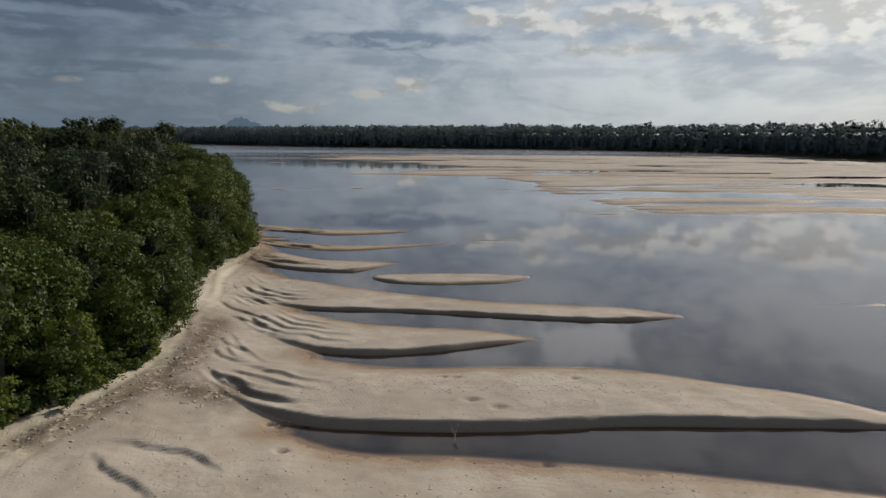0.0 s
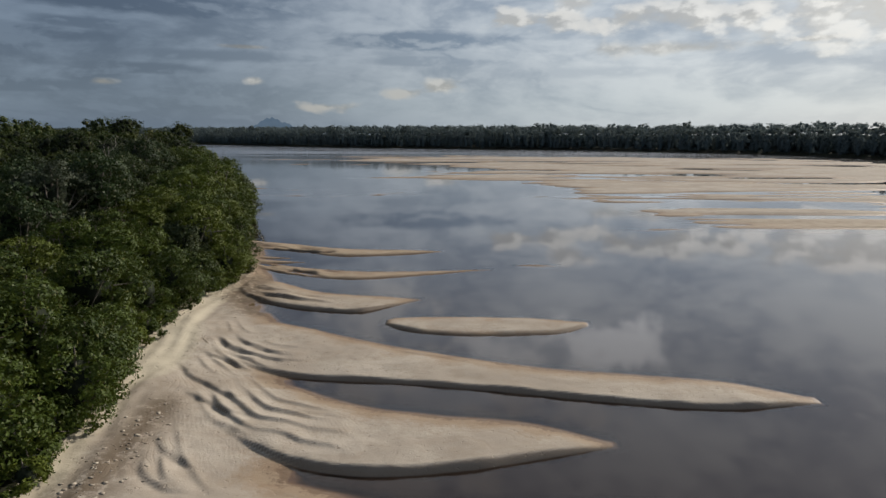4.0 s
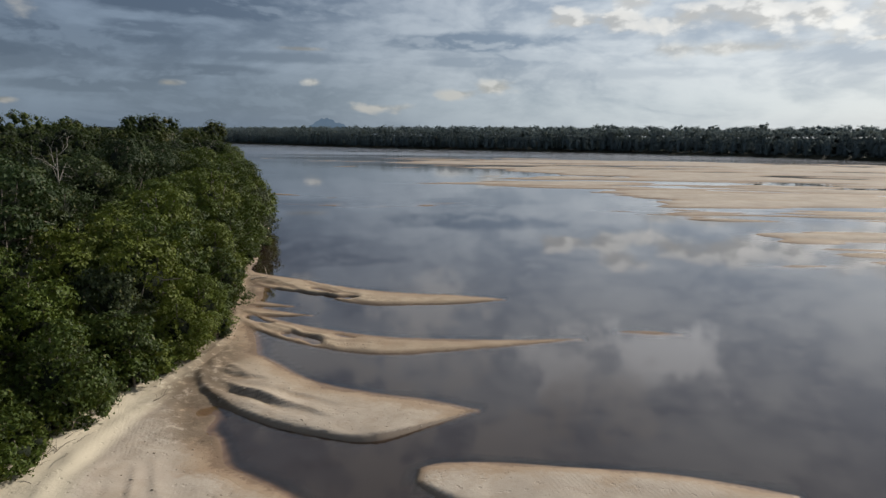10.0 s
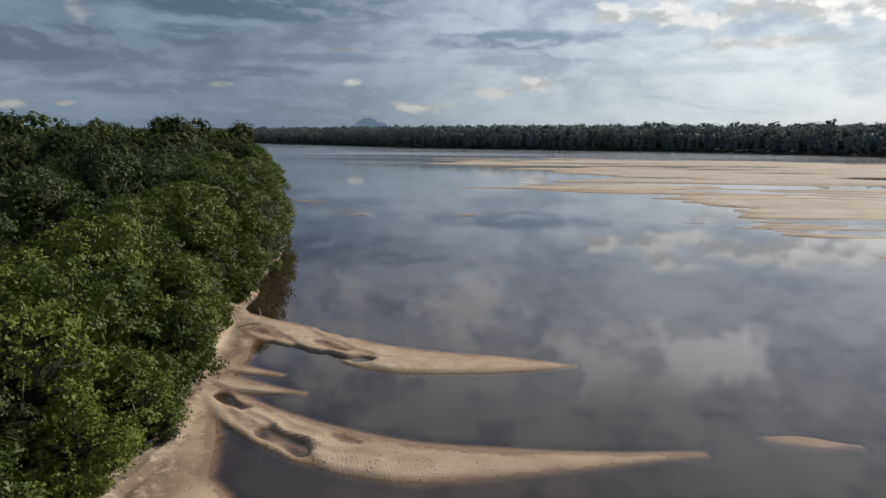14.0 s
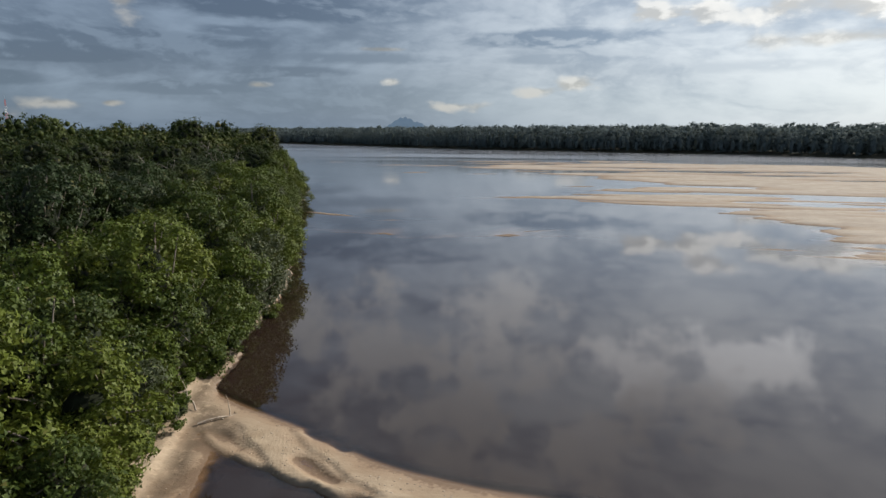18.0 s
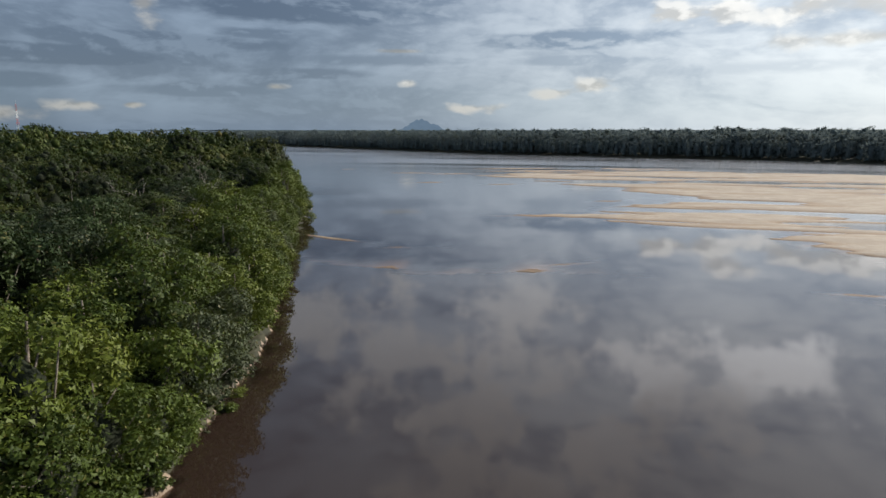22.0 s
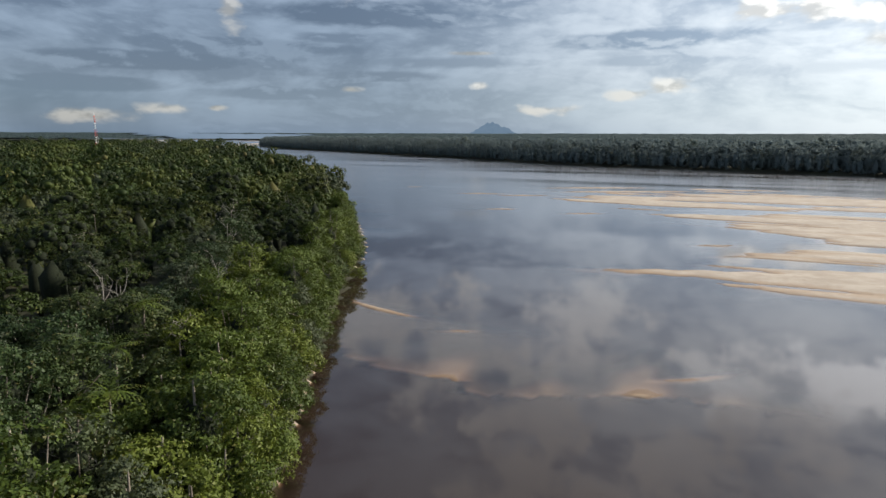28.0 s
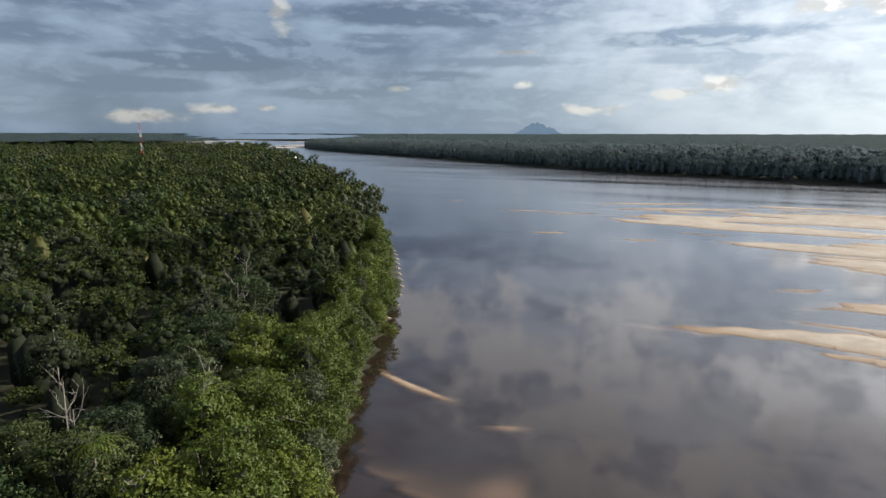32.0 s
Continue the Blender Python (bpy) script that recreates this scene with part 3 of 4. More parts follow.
def cut_bank(v):
    """The profile across a small cut bank: a raised lip, a drop, a slow rise."""
    over = 0.5 + 0.5 * np.tanh(v / 0.11)
    return over * 0.30 * np.exp(-np.clip(v, 0, 9) / 1.2) - (1 - over) * 0.62 * np.exp(np.clip(v, -9, 0) / 0.5)


def ground_height(x, y):
    """Height of the ground and of the river bed, which bar a place belongs to, and how bleached or wet with seepage the sand is."""
    inland = wood_edge(y) - x
    above = beach_edge(y) - x + 0.35 * lumps(x, y, 3.0, 41)
    field = np.clip(above * np.where(above > 0, 0.085, 0.30) * (1 + 4 * np.clip((y - 119) / 8, 0, 1)), -2.0, 0.85)
    owner = np.full(np.shape(x), -1)
    for k, bar in enumerate(BARS):
        h = bar.at(x, y)
        owner = np.where(h > field, k, owner)
        field = smax(h, field, 0.06)
    near = (y > 0) & (y < 135) & (x < 60)
    for x0, y0, x1, y1, x2, y2, h in SCARPS:
        d = math.hypot(x2 - x0, y2 - y0)
        ux, uy = (x2 - x0) / d, (y2 - y0) / d
        u, v = (x - x0) * ux + (y - y0) * uy, (y - y0) * ux - (x - x0) * uy
        bow = (y1 - y0) * ux - (x1 - x0) * uy
        v = v - bow * 4 * (u / d) * (1 - u / d) + 0.12 * np.sin(u * 1.3 + h * 50) + 0.04 * np.sin(u * 4.1 + h * 90)
        taper = np.clip(np.minimum(u + 0.6, d + 0.9 - u) / 2.0, 0, 1)
        field = field + near * h * taper * cut_bank(v)
    # nested scour lips where the bars leave the beach
    for k, x_start, x_end, reach, period, tall in SCOURS:
        v = y - BARS[k].near(x) + 0.5 * lumps(x, y, 5.0, 40 + k) + 0.12 * np.sin(x * 1.7 + k)
        turn = v / period
        share = turn - np.floor(turn)
        lip = np.clip(share / 0.16, 0, 1) * (1 - share) ** 1.5 - 0.3
        where = np.clip((x - x_start) / 2.5, 0, 1) * np.clip((x_end - x) / 4.0, 0, 1) * np.clip(v / 0.8, 0, 1) * np.clip((reach - v) / 2.5, 0, 1)
        where = where * np.clip(0.55 + 1.3 * lumps(x * 0.35 + y * 0.15, y, 2.6, 60 + k), 0, 1) * np.clip((field - 0.02) / 0.15, 0, 1)
        field = field + near * tall * where * lip
    for x0, y0, x1, y1, w, deep in POOLS:
        field = field - near * deep * np.exp(-((by_line(x, y, x0, y0, x1, y1) + 0.15 * np.sin(x * 2.1 + y)) / w) ** 4)
    for px, py, r in PITS:
        field = field - 0.22 * np.exp(-(((x - px) / r) ** 2 + ((y - py) / (0.75 * r)) ** 2) ** 1.5)
    dry = np.clip(field + 0.1, 0, 0.5) * 2
    off = x - wood_edge(y)
    width = track_width(y)
    bleach = near * np.clip((116 - y) / 10, 0, 1) * np.clip((off + 1) / 0.8, 0, 1) * np.clip((width + 0.4 * lumps(x, y, 4, 31) - off) / 0.9, 0, 1)
    seep = np.zeros(np.shape(x))
    for x0, y0, x1, y1, w in SEEPS:
        seep = np.maximum(seep, np.exp(-(by_line(x, y, x0, y0, x1, y1) / w) ** 2))
    seep = seep * near
    rough = seep * (0.09 * lumps(x, y, 1.5, 33) - 0.03)
    field = field + np.where(near, dry * (0.05 * lumps(x, y, 2.6, 4) + 0.03 * lumps(x, y, 1.5, 5) + 0.016 * lumps(x, y, 0.7, 7)) + rough, 0.0)
    # wheel ruts along the beach
    for share in (0.22, 0.52, 0.80):
        line = wood_edge(y) + share * width + 0.35 * np.sin(y * 0.16 + share * 9)
        field = field - near * np.clip(dry, 0, 1) * (0.045 * np.exp(-((x - line) / 0.42) ** 2) - 0.03 * np.exp(-((np.abs(x - line) - 0.85) / 0.4) ** 2))
    field = np.maximum(field, np.where(y > 110, far_flats(x, y), -2))
    field = np.maximum(field, thin_bars(x, y))
    field = smax(field, -1.25 + 0.18 * lumps(x, y, 12, 6), 0.3)
    bank = np.clip((inland + 1.0) * 0.35, -3, 0) + np.clip(inland, 0, 12) * 0.12
    field = np.where(inland > np.where(y > 134, 0.4, -1.0), np.maximum(field, bank + 0.5), field)
    across = y - far_bank(np.clip(x, -5000, 470)) + np.where(x > 470, 900, 0)
    field = np.where(across > -8, np.maximum(field, np.clip(across * 0.25, -1, 3)), field)
    return field, owner, bleach, seep


def steps(*spans):
    return np.unique(np.concatenate([np.arange(a, b, s) for a, b, s in spans]).astype(float).round(4))


def mesh_object(name, verts, faces, mat, parent=None, smooth=False):
    """Links a mesh made from arrays: verts (n, 3) and a list of arrays of faces."""
    mesh = bpy.data.meshes.new(name)
    blocks = [f for f in (faces if isinstance(faces, (list, tuple)) else [faces]) if len(f)]
    loops = np.concatenate([f.ravel() for f in blocks]).astype(np.int32)
    sizes = np.concatenate([np.full(len(f), f.shape[1]) for f in blocks])
    mesh.vertices.add(len(verts))
    mesh.vertices.foreach_set("co", np.asarray(verts, np.float32).ravel())
    mesh.loops.add(len(loops))
    mesh.loops.foreach_set("vertex_index", loops)
    mesh.polygons.add(len(sizes))
    mesh.polygons.foreach_set("loop_start", (np.cumsum(sizes) - sizes).astype(np.int32))
    mesh.polygons.foreach_set("loop_total", sizes.astype(np.int32))
    mesh.update(calc_edges=True)
    if smooth:
        mesh.polygons.foreach_set("use_smooth", np.ones(len(sizes), bool))
    mesh.materials.append(mat)
    ob = new(name, mesh)
    ob.parent = parent
    return ob


def build_ground():
    xs = steps((-5200, -1200, 250), (-1200, -300, 30), (-300, -160, 6), (-160, -80, 4), (-80, -44, 1.4), (-44, -33, 0.4), (-33, -16, 0.3), (-16, 6, 0.2), (6, 43, 0.36), (43, 100, 3.0), (100, 320, 6.0), (320, 560, 16), (560, 5200, 300))
    ys = steps((-3000, -100, 200), (-100, -20, 4), (-20, 22, 0.9), (22, 36, 0.22), (36, 72, 0.19), (72, 127, 0.26), (127, 198, 1.5), (198, 231, 0.7), (231, 420, 2.0), (420, 640, 4), (640, 1500, 25), (1500, 6000, 300))
    x, y = np.meshgrid(xs, ys)
    z, owner, bleach, seep = ground_height(x, y)
    gx, gy = np.gradient(z, xs, axis=1), np.gradient(z, ys, axis=0)
    normals = np.stack([-gx, -gy, np.ones_like(z)], -1).reshape(-1, 3)
    normals /= np.linalg.norm(normals, axis=1)[:, None]
    verts = np.stack([x, y, z], -1).reshape(-1, 3)
    w, h = len(xs), len(ys)
    i = (np.arange(h - 1)[:, None] * w + np.arange(w - 1)).ravel()
    quads = np.stack([i, i + 1, i + 1 + w, i + w], 1)
    mid_x, mid_y = verts[quads, 0].mean(1), verts[quads, 1].mean(1)
    mid_z = verts[quads, 2].mean(1)
    whose = owner.ravel()[quads[:, 0]]
    apart = (mid_x > beach_edge(mid_y) + 1.5) & (mid_z > -0.3) & (mid_y < 132) & (mid_y > 8)
    whose = np.where(apart, whose, -1)

    def piece(name, pick):
        used, back = np.unique(quads[pick], return_inverse=True)
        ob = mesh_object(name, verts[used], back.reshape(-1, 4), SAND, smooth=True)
        ob.data.normals_split_custom_set_from_vertices(normals[used])
        for key, values in (("bleach", bleach), ("seep", seep)):
            ob.data.attributes.new(key, "FLOAT", "POINT").data.foreach_set("value", values.ravel()[used].astype(np.float32))
        return ob

    floor = piece("ground", whose < 0)
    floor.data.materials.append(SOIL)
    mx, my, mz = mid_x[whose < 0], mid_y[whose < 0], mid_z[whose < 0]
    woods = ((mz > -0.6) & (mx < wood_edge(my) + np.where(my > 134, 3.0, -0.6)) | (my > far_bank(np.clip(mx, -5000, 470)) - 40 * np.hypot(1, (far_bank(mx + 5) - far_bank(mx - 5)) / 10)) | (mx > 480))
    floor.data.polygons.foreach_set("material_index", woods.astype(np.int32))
    tagged(floor, "pale sandy river beach, river bed and wooded banks", "ground", kind="structure")
    for k, bar in enumerate(BARS):
        if (whose == k).any():
            tagged(piece("sandbar", whose == k), bar.label, "sandbar", "sand bars along the beach", "structure")


def build_water():
    xs = steps((-5200, -400, 800), (-400, -100, 25), (-100, -36, 3), (-36, 45, 0.7), (45, 330, 6), (330, 560, 20), (560, 5300, 800))
    ys = steps((-3000, 0, 300), (0, 24, 2), (24, 127, 0.7), (127, 235, 1.6), (235, 640, 6), (640, 6100, 300))
    x, y = np.meshgrid(xs, ys)
    w, h = len(xs), len(ys)
    i = (np.arange(h - 1)[:, None] * w + np.arange(w - 1)).ravel()
    ob = mesh_object("water", np.stack([x, y, 0 * x], -1).reshape(-1, 3), np.stack([i, i + 1, i + 1 + w, i + w], 1), WATER, smooth=True)
    # the deeper, the murkier
    murk = np.clip((-ground_height(x, y)[0] - 0.03) / 0.34, 0, 1)
    ob.data.attributes.new("murk", "FLOAT", "POINT").data.foreach_set("value", murk.ravel().astype(np.float32))
    tagged(ob, "calm dark tea-brown river water mirroring the clouds", "river", kind="structure")


# ---- trees ----
def icosphere(level):
    bm = bmesh.new()
    bmesh.ops.create_icosphere(bm, subdivisions=level, radius=1)
    verts = np.array([v.co[:] for v in bm.verts])
    faces = np.array([[v.index for v in f.verts] for f in bm.faces])
    bm.free()
    return verts, faces


ICO1, ICO2 = icosphere(1), icosphere(2)


def lobes_of(rng, radius, height, count, low):
    """Centres and radii of the leaf clumps of a crown that reaches from low to height."""
    out = []
    for k in range(count):
        t = (k + rng.uniform(0.0, 1.0)) / count
        z = low + (height - low) * (0.10 + 0.84 * t)
        spread = radius * (math.sin(math.pi * min(0.97, 0.25 + 0.66 * t)) ** 0.7) * rng.uniform(0.30, 0.92)
        a = k * 2.4 + rng.uniform(-0.8, 0.8)
        out.append((spread * math.cos(a), spread * math.sin(a), z + rng.uniform(-0.4, 0.4), radius * rng.uniform(0.22, 0.46)))
    return np.array(out)


def leaves(rng, lobes, count, size, squash=0.8):
    """Leaves in small sprays scattered over the clumps: verts and faces."""
    sprays = max(8, count // 8)
    weight = lobes[:, 3] ** 2
    pick = rng.choice(len(lobes), sprays, p=weight / weight.sum())
    way = rng.normal(size=(sprays, 3))
    way[:, 2] += 0.45
    way /= np.linalg.norm(way, axis=1)[:, None]
    r = lobes[pick, 3] * (0.52 + 0.60 * rng.beta(2.6, 1.5, sprays))
    hub = lobes[pick, :3] + way * r[:, None] * (1, 1, squash)
    own = rng.randint(sprays, size=count)
    at = hub[own] + rng.normal(size=(count, 3)) * size * (1.2, 1.2, 0.7)
    face = way[own] * 0.85 + rng.normal(size=(count, 3)) * 0.42 + (0, 0, 0.2)
    face /= np.linalg.norm(face, axis=1)[:, None]
    side = np.cross(face, rng.normal(size=(count, 3)))
    side /= np.linalg.norm(side, axis=1)[:, None] + 1e-9
    long = np.cross(face, side)
    s = size * rng.uniform(0.6, 1.3, count)[:, None]
    verts = np.stack([at - long * s, at + long * s * 0.35 + side * s * 0.75, at + long * s * 0.95 - side * s * 0.55], 1).reshape(-1, 3)
    return verts, np.arange(count * 3).reshape(-1, 3)


def cores(rng, lobes, ball, shrink=0.52):
    verts, faces = [], []
    for k, (x, y, z, r) in enumerate(lobes):
        bumpy = ball[0] * (r * shrink * rng.uniform(0.72, 1.12, len(ball[0])))[:, None] * (1, 1, 0.85)
        verts.append(bumpy + (x, y, z))
        faces.append(ball[1] + k * len(ball[0]))
    return np.concatenate(verts), np.concatenate(faces)


def tube(points, radii, sides=7):
    """A tapered limb along points: verts and quads."""
    rings, p = [], np.array(points, float)
    for k in range(len(p)):
        d = p[min(k + 1, len(p) - 1)] - p[max(k - 1, 0)]
        d /= np.linalg.norm(d) + 1e-9
        u = np.cross(d, (0.3, 0.9, 0.1))
        u /= np.linalg.norm(u)
        v = np.cross(d, u)
        a = np.arange(sides) * 2 * np.pi / sides
        rings.append(p[k] + radii[k] * (np.cos(a)[:, None] * u + np.sin(a)[:, None] * v))
    i, j = np.meshgrid(np.arange(len(p) - 1), np.arange(sides), indexing="ij")
    quads = np.stack([i * sides + j, i * sides + (j + 1) % sides, (i + 1) * sides + (j + 1) % sides, (i + 1) * sides + j], -1).reshape(-1, 4)
    return np.concatenate(rings), quads


def joined(pieces):
    verts, faces, n = [], [], 0
    for v, f in pieces:
        verts.append(v)
        faces.append(f + n)
        n += len(v)
    return np.concatenate(verts), np.concatenate(faces)


def limbs(rng, height, lobes, girth):
    lean = rng.uniform(-0.06, 0.06, 2) * height
    trunk = [(0, 0, -0.6), (lean[0] * 0.2, lean[1] * 0.2, height * 0.3), (lean[0] * 0.6, lean[1] * 0.6, height * 0.6), (lean[0], lean[1], height * 0.88)]
    pieces = [tube(trunk, [girth * 1.3, girth, girth * 0.7, girth * 0.25])]
    for k, (x, y, z, r) in enumerate(lobes):
        start = np.array(trunk[1 if k % 3 == 0 else 2]) * (1, 1, rng.uniform(0.75, 1.1))
        end = np.array((x, y, z))
        mid = (start + end) / 2 + rng.uniform(-0.3, 0.3, 3) - (0, 0, 0.1 * height * 0.3)
        pieces.append(tube([start, mid, end, end + (end - start) * 0.04], [girth * 0.42, girth * 0.3, girth * 0.17, girth * 0.06], 5))
    return joined(pieces)


def make_tree(seed, height, radius, low, lobe_count, leaf_count, leaf_size, leaf_mat, bark, name="tree"):
    rng = np.random.RandomState(seed)
    lobes = lobes_of(rng, radius, height - radius * 0.3, lobe_count, low)
    root = new(name)
    v, f = limbs(rng, height, lobes, 0.016 * height + 0.05)
    mesh_object("trunk", v, f, bark, root, True)
    # solid dark body added in place of the shade within the crown
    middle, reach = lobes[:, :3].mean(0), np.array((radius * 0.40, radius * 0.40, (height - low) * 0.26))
    mesh_object("core", middle + ICO2[0] * reach * rng.uniform(0.7, 1.15, len(ICO2[0]))[:, None], ICO2[1], CROWN_SHADE, root)
    v, f = leaves(rng, lobes, leaf_count, leaf_size)
    mesh_object("crown", v, f, leaf_mat, root)
    return root


def along_edge(step, start, end):
    """Places along the wood's edge, with the way inland: (x, y, nx, ny)."""
    y = np.arange(start, end, 0.5)
    p = np.stack([wood_edge(y), y], 1)
    run = np.r_[0, np.cumsum(np.linalg.norm(np.diff(p, axis=0), axis=1))]
    out = []
    for s in np.arange(0, run[-1], step):
        k = min(np.searchsorted(run, s), len(p) - 2)
        d = p[k + 1] - p[k]
        d = d / np.linalg.norm(d)
        out.append((p[k][0], p[k][1], -d[1], d[0]))
    return out


def stand(x, y):
    return float(ground_height(np.array([[x]]), np.array([[y]]))[0][0, 0])


def build_near_trees():
    rng = np.random.RandomState(5)
    kinds = {
        "thicket": [make_tree(20 + k, 5.8 + k * 0.5, 3.2, 0.3, 19, 7400, 0.135, LEAF, BARK) for k in range(4)],
        "edge": [make_tree(40 + k, 9.0 + k * 0.6, 3.6, 1.2, 21, 7600, 0.155, LEAF, BARK) for k in range(4)],
        "tall": [make_tree(60 + k, 13.4 + 0.7 * k, 4.2, 5.2, 20, 6400, 0.18, LEAF_DEEP, BARK) for k in range(4)],
    }
    labels = {"thicket": "low leafy green tree at the sandy forest edge", "edge": "dense green broad-leaved tree at the river bank", "tall": "tall dark green forest tree with a pale bare trunk"}
    spots = []
    for kind, inland, step, spread, end in (("thicket", 1.5, 4.5, 0.7, 270), ("edge", 5.4, 5.2, 1.0, 330), ("edge", 10.2, 6.2, 1.4, 220), ("tall", 17.5, 6.6, 2.0, 240), ("tall", 24.5, 8.0, 2.2, 190)):
        for x, y, nx, ny in along_edge(step, 28 if kind == "tall" else 14, end):
            late = min(1.0, max(0.0, (y - 95) / 40))
            d = inland + rng.uniform(-spread, spread) + 0.5 * min(1.0, max(0.0, (y - 124) / 12)) + 1.0 * min(1.0, max(0.0, (y - 145) / 20))
            size = rng.uniform(0.7, 1.05) + 0.30 * late if kind == "thicket" else rng.uniform(0.82, 1.08) + (0.22 * late if kind == "edge" else 0.0)
            spots.append((kind, x + nx * d + rng.uniform(-1, 1), y + ny * d + rng.uniform(-1, 1), size))
    first = {k: list(v) for k, v in kinds.items()}
    for kind, x, y, size in spots:
        m = pose(x, y, stand(x, y) - 0.05, rng.uniform(-3, 3), rng.uniform(-3, 3), rng.uniform(0, 360)) @ Matrix.Diagonal((size * rng.uniform(0.92, 1.1), size, size * rng.uniform(0.90, 1.1), 1))
        if first[kind]:
            ob = first[kind].pop()
            ob.matrix_basis = m
        else:
            ob = copy_thing(kinds[kind][rng.randint(len(kinds[kind]))], Matrix.Identity(4))
            ob.matrix_basis = m
        tagged(ob, labels[kind], "tree", "trees along the river bank")


def build_bushes():
    rng = np.random.RandomState(15)
    kinds = [make_tree(80 + k, 1.9 + 0.3 * k, 1.3, 0.1, 7, 1000, 0.13, LEAF, BARK, "bush") for k in range(3)]
    first = list(kinds)
    for x, y, nx, ny in along_edge(1.7, 30, 150):
        d = rng.uniform(-0.5, 1.0)
        px, py, size = x + nx * d, y + ny * d, rng.uniform(0.55, 1.2)
        m = pose(px, py, stand(px, py) - 0.05, 0, 0, rng.uniform(0, 360)) @ Matrix.Diagonal((size, size, size * rng.uniform(0.7, 1.1), 1))
        ob = first.pop() if first else copy_thing(kinds[rng.randint(3)], Matrix.Identity(4))
        ob.matrix_basis = m
        tagged(ob, "leafy green bush on the sand before the trees", "bush", "bushes along the beach")


def forest_mesh(name, spots, protos, label, rng, mat, low=0.82, high=1.17, swing=0.13, shaded=False):
    """Many trees joined into one mesh of kind stuff."""
    verts, leaves_of, cores_of, tones, n = [], [], [], [], 0
    for x, y, z, size in spots:
        v, f, t = protos[rng.randint(len(protos))]
        a = rng.uniform(0, 6.283)
        c, s = math.cos(a) * size, math.sin(a) * size
        rise = 1.0 + swing * float(lumps(np.array([x]), np.array([y]), 16, 71)[0])
        verts.append(np.stack([v[:, 0] * c - v[:, 1] * s + x, v[:, 0] * s + v[:, 1] * c + y, v[:, 2] * size * rng.uniform(low, high) * rise + z], 1))
        leaves_of.append(f + n)
        cores_of.append(t + n)
        tones.append(np.full(len(v), rng.uniform(), np.float32))
        n += len(v)
    leaf_faces, core_faces = np.concatenate(leaves_of), np.concatenate(cores_of)
    ob = mesh_object(name, np.concatenate(verts), [leaf_faces, core_faces], mat, smooth=True)
    # cores get the painted shade colour, so gaps between leaves look dark
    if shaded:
        ob.data.materials.append(CROWN_SHADE)
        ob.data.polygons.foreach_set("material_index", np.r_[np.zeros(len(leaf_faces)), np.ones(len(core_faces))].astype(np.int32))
    ob.data.attributes.new("tone", "FLOAT", "POINT").data.foreach_set("value", np.concatenate(tones))
    return tagged(ob, label, "forest", kind="stuff")


def dome_proto(seed, height, radius, clump_count, leaf_count, leaf_size, ball, flat=0.72, low=None, girth=0.44):
    """A tree of the closed canopy: leaf clumps over a rounded, uneven dome, thinly leaved below."""
    rng = np.random.RandomState(seed)
    clumps = []
    for k in range(clump_count):
        up = 1.0 - 1.25 * (k + rng.uniform(0.2, 0.8)) / clump_count
        out = math.sqrt(max(0.0, 1 - up * up)) * rng.uniform(0.75, 1.1)
        a = k * 2.4 + rng.uniform(-0.5, 0.5)
        reach = radius * rng.uniform(0.55, 0.78)
        clumps.append((reach * out * math.cos(a), reach * out * math.sin(a), height - radius * 0.95 * flat + reach * up * flat * 1.1, radius * rng.uniform(0.26, 0.44)))
    clumps = np.array(clumps) if low is None else lobes_of(rng, radius, height - radius * 0.3, clump_count, low)
    v, f = leaves(rng, clumps, leaf_count, leaf_size)
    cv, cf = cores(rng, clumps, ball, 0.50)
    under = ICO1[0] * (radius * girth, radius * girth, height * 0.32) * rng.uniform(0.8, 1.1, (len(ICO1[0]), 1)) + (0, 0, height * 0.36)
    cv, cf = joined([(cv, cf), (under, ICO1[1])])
    return np.concatenate([v, cv]), f, cf + len(v)


